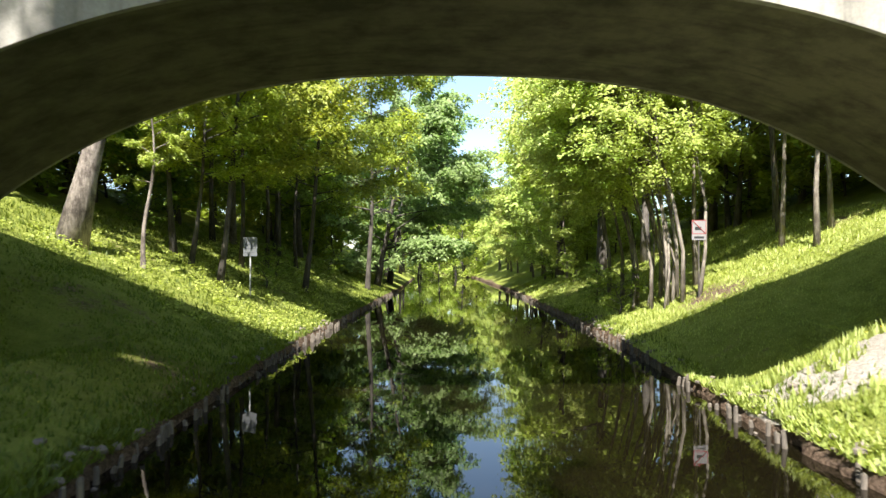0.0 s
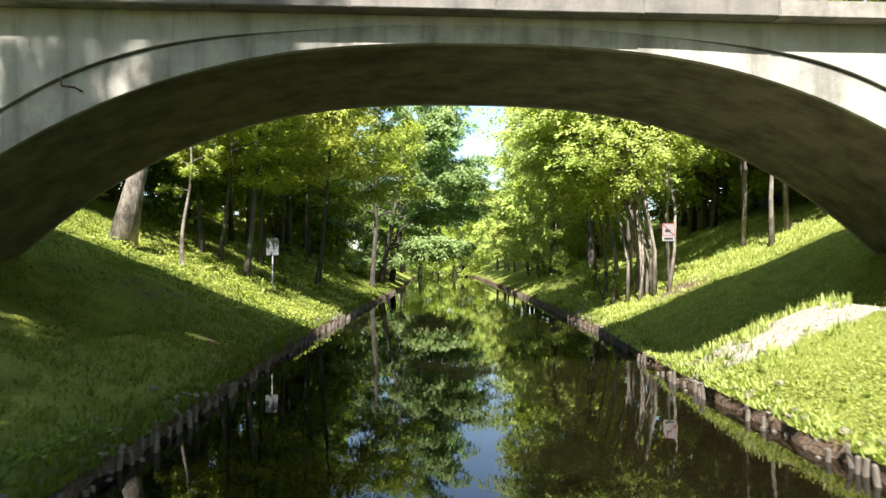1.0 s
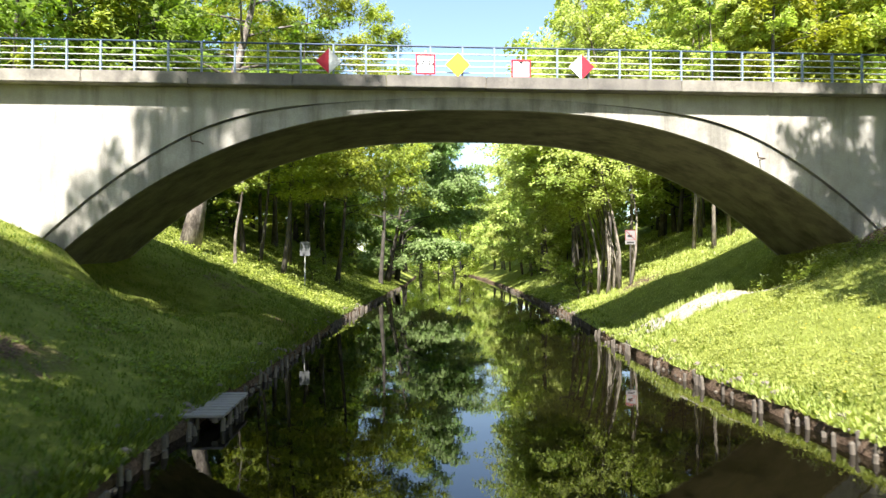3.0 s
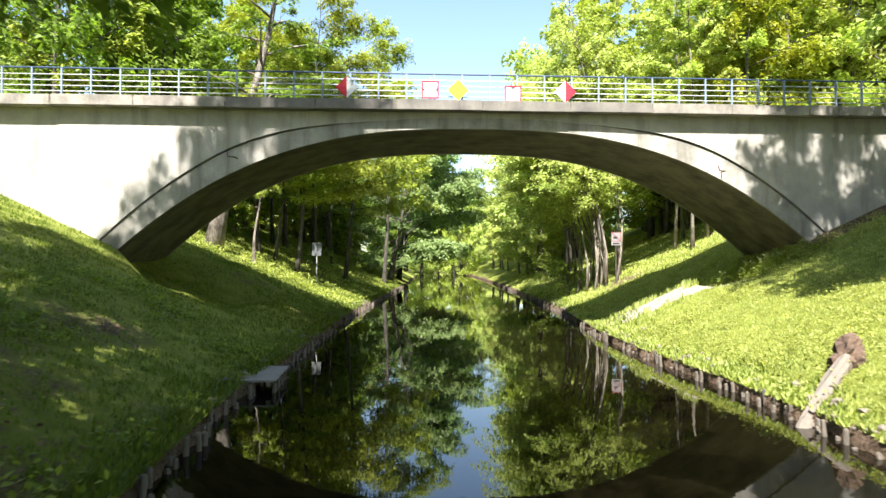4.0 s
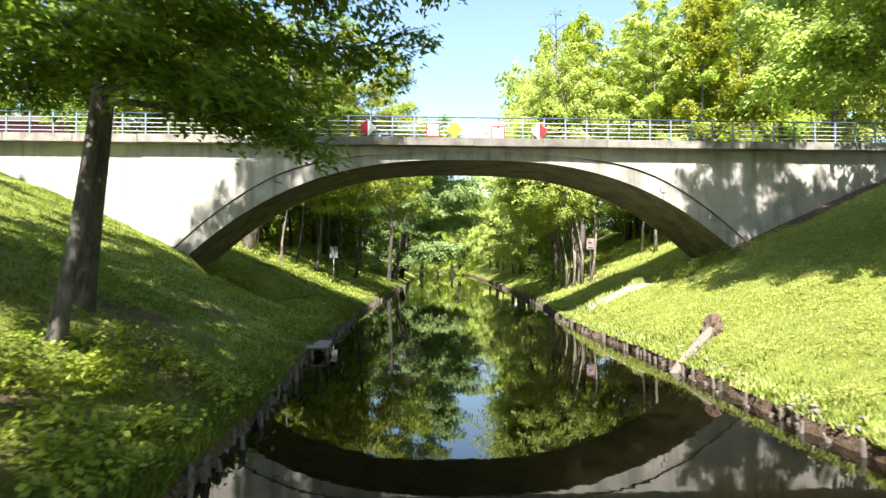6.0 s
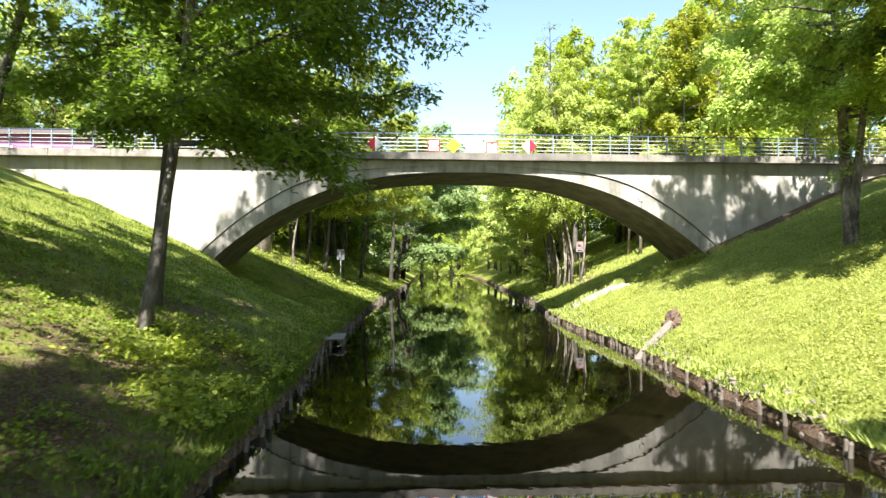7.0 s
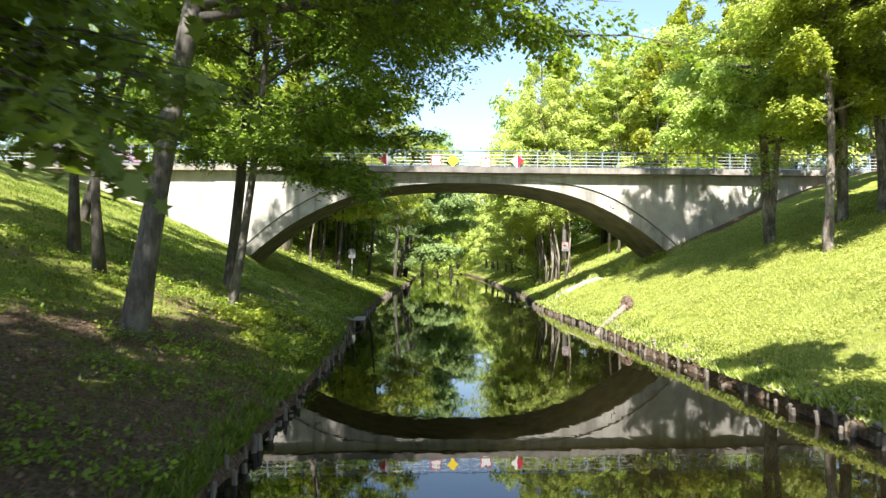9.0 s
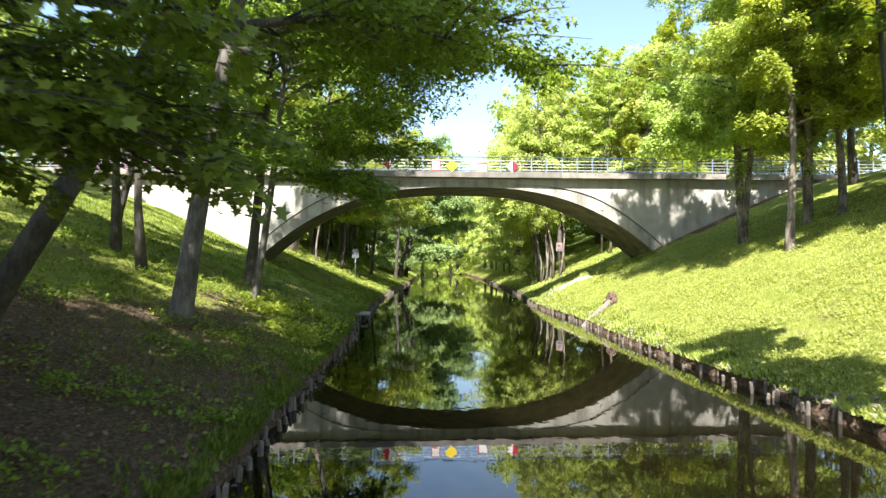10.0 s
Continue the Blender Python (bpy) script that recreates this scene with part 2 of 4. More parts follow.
# ---------------------------------------------------------------- the lie of the land
LEFT_Y, LEFT_X = (-90, -60, -36, -18, -11, -5, 12, 67, 120, 160, 200, 260), (-7, -6.2, -5.7, -5.2, -5.5, -5.2, -4.7, -0.9, 1.6, 0.0, -7.0, -30.0)
RIGHT_Y, RIGHT_X = (-90, -60, -34, -20, -10, -4, 3, 13, 23, 60, 120, 160, 200, 260), (3.6, 4.6, 5.05, 5.3, 5.95, 5.9, 6.3, 7.5, 8.3, 10.6, 13.2, 12.0, 5.0, -17.0)
TOP = 8.95


def edges(y):
    return float(np.interp(y, LEFT_Y, LEFT_X)), float(np.interp(y, RIGHT_Y, RIGHT_X))


def ease(v, a, b):
    k = min(1.0, max(0.0, (v - a) / (b - a)))
    return k * k * (3 - 2 * k)


def ground_z(x, y):
    l, r = edges(y)
    if l < x < r:
        return -1.2
    d = l - x if x <= l else x - r
    s = 0.455 if x >= r else float(np.interp(y, (-45, -28, -18), (0.32, 0.36, 0.455)))
    z = 0.24 + s * d
    if x >= r:
        # a sandy hump beside the water, and a hollow worn out under the arch
        hump = 0.5 * math.exp(-((y - 0.8) / 2.2) ** 2) * min(1.0, d / 1.2) * (1.0 - ease(d, 3.0, 5.0))
        low = 0.75 * math.exp(-((y - 6.5) / 3.0) ** 2) * min(1.0, d / 1.2) * math.exp(-(max(0.0, d - 6.0) / 3.0) ** 2)
        z += hump - max(low, 1.1 * ease(d, 3.0, 5.0) * (1.0 - ease(d, 6.6, 8.4)) * ease(y, -1.6, 1.0) * (1.0 - ease(y, 8.0, 11.0)))
    else:
        reach = 7.5 if y < 0.5 else 9.5
        z -= 1.0 * ease(d, 2.0, 4.5) * (1.0 - ease(d, reach - 2.0, reach)) * ease(y, -3.5, 0.5) * (1.0 - ease(y, 5.0, 9.0))
    top = TOP + 0.015 * max(0.0, d - 20)
    k = 0.7
    z = -k * math.log(math.exp(-z / k) + math.exp(-top / k)) if z < top + 12 else top
    flat = 0.0 if -2.0 < y < 9.0 and abs(x) > 22 else 1.0
    bumpy = noise.noise(Vector((x * 0.35, y * 0.35, 0.0))) * 0.16 + noise.noise(Vector((x * 1.1, y * 1.1, 3.0))) * 0.06
    return z + bumpy * flat * min(1.0, d / 1.5)


def soil_at(x, y):
    """How much bare earth shows: leaf litter under the western trees, a worn rim along the water."""
    l, r = edges(y)
    d = l - x if x <= l else x - r
    s = 0.0
    if x <= l:
        s = float(np.interp(y, (-38, -31, -24, -14, -6), (0.66, 0.55, 0.4, 0.3, 0.2)))
        s *= float(np.interp(d, (0.0, 1.5, 3.0, 6.0, 10.0), (0.75, 0.85, 1.0, 0.75, 0.35)))
        if y > 8:
            s = 0.16
    else:
        s = 0.16 * math.exp(-(d / 0.4) ** 2) + (0.12 if y < 9 else 0.2)
    s += 0.05 * math.exp(-((y - 4.5) / 4.5) ** 4)        # a trace of dark earth painted in to deepen the bridge's shade
    if x > 12.5 and -0.8 < y < 0.6:
        s = 0.8                                          # dark soil painted in for the shadow line at the wall's foot
    if d > 20:
        s = max(s, 0.42)
    return s + noise.noise(Vector((x * 0.3, y * 0.3, 7))) * 0.25


def sand_at(x, y):
    """The trodden sandy path that climbs from the water under the arch."""
    l, r = edges(y)
    d = x - r
    rim = 0.4 * math.exp(-(d / 0.3) ** 2) if d >= 0 else 0.0
    if d < -0.2 or not -6 < y < 9:
        return rim
    mid = float(np.interp(d, (0, 1, 2.5, 4.2, 5.2, 6.0), (2.3, 2.3, 1.9, 0.4, -0.5, -1.0)))
    wide = float(np.interp(d, (0, 1, 2.5, 4.2, 5.2, 6.0), (1.4, 2.4, 2.3, 1.9, 0.9, 0.1)))
    ragged = noise.noise(Vector((x * 1.3, y * 1.3, 11))) * 0.4
    return rim + 0.9 * math.exp(-((y - mid) / (wide + ragged)) ** 4) * (1 if d < 6 else 0.3) + ragged * 0.3


def frange(a, b, s):
    return list(np.arange(a, b, s))


def build_ground():
    ys = [-900, -400, -200, -120, -90, -75] + frange(-64, -46, 1.5) + frange(-46, 26, 0.3) + frange(26, 60, 1.2) + frange(60, 262, 5) + [300, 400, 700, 1500]
    ds = [0.0, 0.18] + frange(0.5, 12, 0.45) + frange(12, 24, 0.9) + [25, 28, 32, 38, 46, 60, 80, 120, 200, 400, 900, 1500]
    verts, soil, sand, wet_shade = [], [], [], []
    for y in ys:
        l, r = edges(y)
        jl, jr = (noise.noise(Vector((k, y * 0.9, 5))) * 0.2 + noise.noise(Vector((k, y * 2.7, 5))) * 0.15 for k in (1.0, 9.0))
        row = [l - d - jl * max(0, 1 - d) for d in reversed(ds)] + [l + 0.05 - jl, l + 2, r - 2, r - 0.05 - jr] + [r + d - jr * max(0, 1 - d) for d in ds]
        for k, x in enumerate(row):
            inside = len(ds) <= k < len(ds) + 4
            if k in (len(ds) - 1, len(ds) + 4):
                z = 0.1 + 0.13 * noise.noise(Vector((k, y * 1.7, 2)))
            else:
                z = -1.2 if inside else max(0.15, ground_z(x, y))
            verts.append((x, y, z))
            rim = inside or k in (len(ds) - 1, len(ds) + 4)
            soil.append(1.0 if rim else soil_at(x, y))
            sand.append(0.0 if rim else max(0.0, sand_at(x, y)))
            # wet bed, with shade put into the colour of the bank face
            wet_shade.append(1.0 if inside else 0.0)
    w = 2 * len(ds) + 4
    faces = [(j * w + i, j * w + i + 1, (j + 1) * w + i + 1, (j + 1) * w + i) for j in range(len(ys) - 1) for i in range(w - 1)]
    me = mesh_of("ground", verts, faces, MAT_GROUND, True)
    for key, values in (("soil", soil), ("sand", sand), ("wet_shade", wet_shade)):
        me.attributes.new(key, "FLOAT", "POINT").data.foreach_set("value", values)
    return tagged(new("ground", me), "steep grassy canal banks with bare earth patches", "ground", kind="structure")


build_ground()

WATER_YS = [-90, -60, -46] + frange(-40, 70, 4) + frange(70, 262, 8)
wv = []
for wy in WATER_YS:
    wl, wr = edges(wy)
    wv += [(wl - 0.25, wy, 0.0), (wr + 0.25, wy, 0.0)]
water = new("water", mesh_of("water", wv, [(2 * i, 2 * i + 1, 2 * i + 3, 2 * i + 2) for i in range(len(WATER_YS) - 1)], MAT_WATER))
tagged(water, "still dark brown canal water with mirror reflections", "water", kind="structure")

# ---------------------------------------------------------------- the bridge
MID, CROWN, BACK = 1.1, 8.12, 6.9      # arch centre, crown height, rear face
FACE = 0.5                             # front face of the spandrel walls; the deck edge stands at 0


def soffit(x):
    return CROWN - 4.6 * (abs(x - MID) / 13.4) ** 2.65


def extrados(x):
    k = min(1.0, max(0.0, (abs(x - MID) - 3.5) / 6.5))
    return soffit(x) + 0.4 + 0.5 * k * k * (3 - 2 * k)


def build_bridge():
    bridge = thing("arch_bridge", pose(0, 0, 0), "pale rendered concrete arch road bridge over the canal", "bridge")
    xs = frange(MID - 15.6, MID + 15.61, 0.3)
    # barrel: a curved slab between the two faces
    v, f = [], []
    for x in xs:
        for y, z in ((FACE + 0.14, soffit(x)), (BACK - 0.14, soffit(x)), (BACK - 0.14, extrados(x)), (FACE + 0.14, extrados(x))):
            v.append((x, y, z))
    for i in range(len(xs) - 1):
        for k in range(4):
            a, b = i * 4 + k, i * 4 + (k + 1) % 4
            f.append((a, a + 4, b + 4, b))
    # the underside's shade is put into the vault's colour
    part("arch_barrel", mesh_of("arch_barrel", v, f, MAT_SOFFIT, False), None, bridge, "concrete vault coloured dark for the shade beneath")
    for y0, y1, name in ((FACE, FACE + 0.4, "front"), (BACK - 0.4, BACK, "rear")):
        # spandrel wall above the ring, with a soffit-shaped lower edge
        v, f = [], []
        wx = [-34.0, -20.0] + xs + [20.0, 34.0]
        for x in wx:
            k = min(1.0, max(0.0, (abs(x - MID) - 3.5) / 4.0))
            low = extrados(x) + 0.005 + 0.055 * k if abs(x - MID) < 15.5 else 0.5
            low = min(low, 8.66)
            for y in (y0, y1):
                v += [(x, y, low), (x, y, 8.72)]
        for i in range(len(wx) - 1):
            a = i * 4
            f += [(a, a + 4, a + 5, a + 1), (a + 2, a + 3, a + 7, a + 6), (a, a + 2, a + 6, a + 4)]
        f += [(0, 1, 3, 2), (4 * len(wx) - 4, 4 * len(wx) - 2, 4 * len(wx) - 1, 4 * len(wx) - 3)]
        part("spandrel_wall", mesh_of("spandrel_wall", v, f, MAT_WALL), None, bridge)
        # arch ring, set back a little behind the wall face
        v, f = [], []
        for x in xs:
            k = min(1.0, max(0.0, (abs(x - MID) - 3.5) / 4.0))
            back = 0.006 + 0.07 * k * k * (3 - 2 * k)
            s0, s1 = (y0 + back, y0 + 0.2) if name == "front" else (y1 - 0.2, y1 - back)
            for y, z in ((s0, soffit(x) - 0.006), (s1, soffit(x) - 0.006), (s1, extrados(x)), (s0, extrados(x))):
                v.append((x, y, z))
        for i in range(len(xs) - 1):
            for k in range(4):
                a, b = i * 4 + k, i * 4 + (k + 1) % 4
                f.append((a, a + 4, b + 4, b))
        part("arch_ring", mesh_of("arch_ring", v, f, MAT_RING), None, bridge)
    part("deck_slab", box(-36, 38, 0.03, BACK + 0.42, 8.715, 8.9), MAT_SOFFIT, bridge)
    part("road_surface", box(-36, 38, 0.5, BACK - 0.05, 8.9, 8.96), MAT_ASPHALT, bridge)
    # coping beams cast in lengths, each a little uneven
    rnd = random.Random(4)
    for y0, y1 in ((0.0, 0.42), (BACK + 0.03, BACK + 0.45)):
        x = -36.0
        while x < 38:
            n = rnd.uniform(2.8, 3.4)
            o = rnd.uniform(-0.012, 0.012)
            part("coping", box(x, x + n - 0.012, y0 + o, y1 + o, 8.70 + o, 9.1 + o, 0.025), MAT_STAINED if -9 < x < 5 else MAT_COPING, bridge)
            x += n
    return bridge


build_bridge()
POST_STEP = 1.045


def build_railing(y, count, x0, label):
    rail = thing("railing", pose(0, 0, 0), label, "railing", "bridge railings")
    post = bpy.data.meshes.new("post")
    bm = box(-0.03, 0.03, -0.045, 0.045, 0, 1.0, 0.006)
    bm.to_mesh(post)
    bm.free()
    post.materials.append(MAT_BLUE)
    for i in range(count):
        part("post", post, None, rail, at=pose(x0 + i * POST_STEP, y, 9.09))
    xe = x0 + (count - 1) * POST_STEP
    v, f = tube([(x0 - 0.4, y, 10.1), (xe + 0.4, y, 10.1)], [0.032, 0.032], 10)
    part("top_rail", mesh_of("top_rail", v, f, MAT_NAVY, True), None, rail, "dark navy round handrail")
    for z in (9.25, 9.45, 9.65, 9.86):
        v, f = tube([(x0 - 0.3, y + 0.0, z), (xe + 0.3, y, z)], [0.019, 0.019], 8)
        part("rail_bar", mesh_of("rail_bar", v, f, MAT_BAR, True), None, rail, "pale thin horizontal bar")
    return rail


build_railing(0.2, 58, -28.85, "blue steel bridge railing with thin pale bars")
build_railing(BACK + 0.25, 58, -28.5, "blue steel railing along the far bridge edge")


def diamond(m, half, left, right, label):
    sign = thing("diamond_sign", m, label, "sign", "bridge navigation signs")
    for s, mat in ((-1, left), (1, right)):
        v = [(0, -0.012, half), (s * half, -0.012, 0), (0, -0.012, -half), (0, 0.012, half), (s * half, 0.012, 0), (0, 0.012, -half)]
        f = [(0, 1, 2), (5, 4, 3), (0, 3, 4, 1), (1, 4, 5, 2), (0, 2, 5, 3)]
        part("half_plate", mesh_of("half_plate", v, f, mat), None, sign)
    part("bracket", box(-0.03, 0.03, 0.014, 0.13, -half * 0.8, half * 0.6, 0.004), MAT_STEEL, sign)
    return sign


def board(m, w, h, label, marks):
    """A square board with a red rim; marks(sign) adds what is drawn on it."""
    sign = thing("square_sign", m, label, "sign", "bridge navigation signs")
    part("plate", box(-w / 2, w / 2, -0.01, 0.012, -h / 2, h / 2, 0.004), MAT_WHITE, sign)
    t = 0.055
    for x0, x1, z0, z1 in ((-w / 2, w / 2, h / 2 - t, h / 2), (-w / 2, w / 2, -h / 2, -h / 2 + t), (-w / 2, -w / 2 + t, -h / 2 + t, h / 2 - t), (w / 2 - t, w / 2, -h / 2 + t, h / 2 - t)):
        part("red_rim", box(x0, x1, -0.018, -0.0105, z0, z1), MAT_RED, sign, "red painted rim")
    part("bracket", box(-0.03, 0.03, 0.014, 0.13, -h * 0.55, h * 0.7, 0.004), MAT_STEEL, sign)
    marks(sign)
    return sign


def text_mesh(text, size, mat, depth=0.003):
    cu = bpy.data.curves.new("text", "FONT")
    cu.body, cu.size, cu.align_x, cu.align_y, cu.extrude, cu.resolution_u = text, size, "CENTER", "CENTER", depth, 3
    ob = bpy.data.objects.new("text", cu)
    scene.collection.objects.link(ob)
    bpy.context.view_layer.update()
    me = bpy.data.meshes.new_from_object(ob.evaluated_get(bpy.context.evaluated_depsgraph_get()))
    bpy.data.objects.remove(ob)
    me.materials.clear()
    me.materials.append(mat)
    return me


def triangle(a, b, c, y0, y1):
    v = [(p[0], y, p[1]) for y in (y0, y1) for p in (a, b, c)]
    return v, [(0, 1, 2), (5, 4, 3), (0, 3, 4, 1), (1, 4, 5, 2), (2, 5, 3, 0)]


def marks_width(sign):
    part("writing", text_mesh("7,3", 0.3, MAT_BLACK), None, sign, "black figures", at=pose(0, -0.014, 0, 90, 0, 0))
    for s in (-1, 1):
        v, f = triangle((s * 0.27, 0.07), (s * 0.19, 0), (s * 0.27, -0.07), -0.016, -0.0105)
        part("arrow", mesh_of("arrow", v, f, MAT_BLACK), None, sign)


def marks_height(sign):
    v, f = triangle((-0.08, 0.25), (0.08, 0.25), (0, 0.16), -0.016, -0.0105)
    part("arrow", mesh_of("arrow", v, f, MAT_BLACK), None, sign)


diamond(pose(-3.9, 0.04, 9.52), 0.41, MAT_RED, MAT_WHITE, "red and white diamond sign on the bridge railing")
diamond(pose(4.32, 0.04, 9.47), 0.42, MAT_WHITE, MAT_RED, "white and red diamond sign on the bridge railing")
diamond(pose(0.25, 0.04, 9.47), 0.4, MAT_YELLOW, MAT_YELLOW, "plain yellow diamond sign on the bridge railing")
board(pose(-0.8, 0.04, 9.47), 0.64, 0.66, "white square sign with red rim and black figures", marks_width)
board(pose(2.32, 0.04, 9.36), 0.64, 0.62, "white square sign with red rim and small black arrow", marks_height)


def wall_hook(m):
    hook = thing("iron_hook", m, "bent rusty iron bracket on the bridge face", "bracket", "wall brackets")
    v, f = tube([(0, 0.1, 0), (0, -0.25, 0), (-0.25, -0.3, 0.02), (-0.28, -0.3, 0.2)], [0.025] * 4, 6)
    part("rod", mesh_of("rod", v, f, MAT_STUMP), None, hook)


wall_hook(pose(-8.0, 0.48, 6.9))
wall_hook(pose(10.6, 0.48, 6.55))

# ---------------------------------------------------------------- trees
def leaf_cloud(centres, count, spread, size, seed, flat=0.5, droop=0.25):
    """Many single leaves scattered round the given points; a folded rhombus each."""
    rng = np.random.default_rng(seed)
    c = np.asarray(centres, float)
    pick = rng.integers(0, len(c), count)
    off = rng.normal(0, 1, (count, 3)) * np.array([spread, spread, spread * flat])
    out = rng.normal(0, 1, (count, 3)) * np.array([1, 1, 0.5]) + off * 0.6
    out[:, 2] -= droop
    return leaf_shapes(c[pick] + off, out, np.array((0, 0, 1.0)) + rng.normal(0, 0.45, (count, 3)), size * rng.uniform(0.55, 1.3, (count, 1)), 4)


LOBES = ((-0.5, 0.0), (-0.3, 0.24), (-0.4, 0.52), (0.0, 0.3), (0.18, 0.56), (0.22, 0.2), (0.6, 0.0), (0.22, -0.2), (0.18, -0.56), (0.0, -0.3), (-0.4, -0.52), (-0.3, -0.24))


def leaf_shapes(p, out, up, s, corners):
    """Leaves at p that point along out with their faces towards up: 3 corners, a folded rhombus of 4, or a lobed maple leaf of 12."""
    out = out / (np.linalg.norm(out, axis=1, keepdims=True) + 1e-9)
    side = np.cross(out, up)
    side /= np.linalg.norm(side, axis=1, keepdims=True) + 1e-9
    nor = np.cross(side, out)
    if corners == 3:
        tips = [p - out * s * 0.5 + side * s * 0.36, p + out * s * 0.55, p - out * s * 0.5 - side * s * 0.36]
    elif corners == 4:
        tips = [p - out * s * 0.5, p + side * s * 0.36 + nor * s * 0.1, p + out * s * 0.55, p - side * s * 0.36 + nor * s * 0.1]
    else:
        tips = [p + out * s * u + side * s * w + nor * s * 0.25 * abs(w) for u, w in LOBES]
    return np.stack(tips, 1).reshape(-1, 3)


def leaf_sprays(sprays, count, size, seed, thick, droop, corners, wide=0.34, sunward=0.0):
    """Leaves in flat, drooping fans: each spray is (foot, end, weight) of a twig, and its leaves lie on both sides of it."""
    rng = np.random.default_rng(seed)
    a = np.array([q[0] for q in sprays], float)
    d = np.array([q[1] for q in sprays], float) - a
    w = np.array([q[2] for q in sprays], float)
    length = np.linalg.norm(d, axis=1, keepdims=True) + 1e-6
    d /= length
    d[:, 2] *= 0.7
    pick = rng.choice(len(a), count, p=w / w.sum())
    dd, ln = d[pick], length[pick]
    side = np.cross(dd, np.array((0, 0, 1.0)) + rng.normal(0, 0.12, (len(a), 3))[pick])
    side /= np.linalg.norm(side, axis=1, keepdims=True) + 1e-9
    nor = np.cross(side, dd)
    u = rng.uniform(0.05, 1.12, (count, 1))
    v = rng.uniform(-1, 1, (count, 1)) * wide * ln * np.sqrt(np.clip(1.25 - u, 0.05, 1)) * rng.uniform(0.5, 1.15, (count, 1))
    p = a[pick] + dd * u * ln + side * v + nor * rng.normal(0, thick, (count, 1))
    p[:, 2:3] -= droop * (0.35 * ln * u * u + 1.2 * v * v / ln)
    out = dd * 0.7 + side * np.sign(v) * 0.8 + rng.normal(0, 0.45, (count, 3))
    out[:, 2] -= 0.2 + 0.5 * droop
    up = nor + dd * (0.5 * droop) + side * np.sign(v) * (0.5 * droop) + np.array((-0.1, -1.0, 0.0)) * sunward + rng.normal(0, 0.33, (count, 3))
    return leaf_shapes(p, out, up, size * rng.uniform(0.6, 1.25, (count, 1)), corners)


def quads_mesh(name, verts, mat, corners=4):
    me = bpy.data.meshes.new(name)
    n = len(verts)
    me.vertices.add(n)
    me.vertices.foreach_set("co", verts.astype(np.float32).ravel())
    me.loops.add(n)
    me.loops.foreach_set("vertex_index", np.arange(n, dtype=np.int32))
    me.polygons.add(n // corners)
    me.polygons.foreach_set("loop_start", np.arange(0, n, corners, dtype=np.int32))
    me.materials.append(mat)
    me.update(calc_edges=True)
    return me


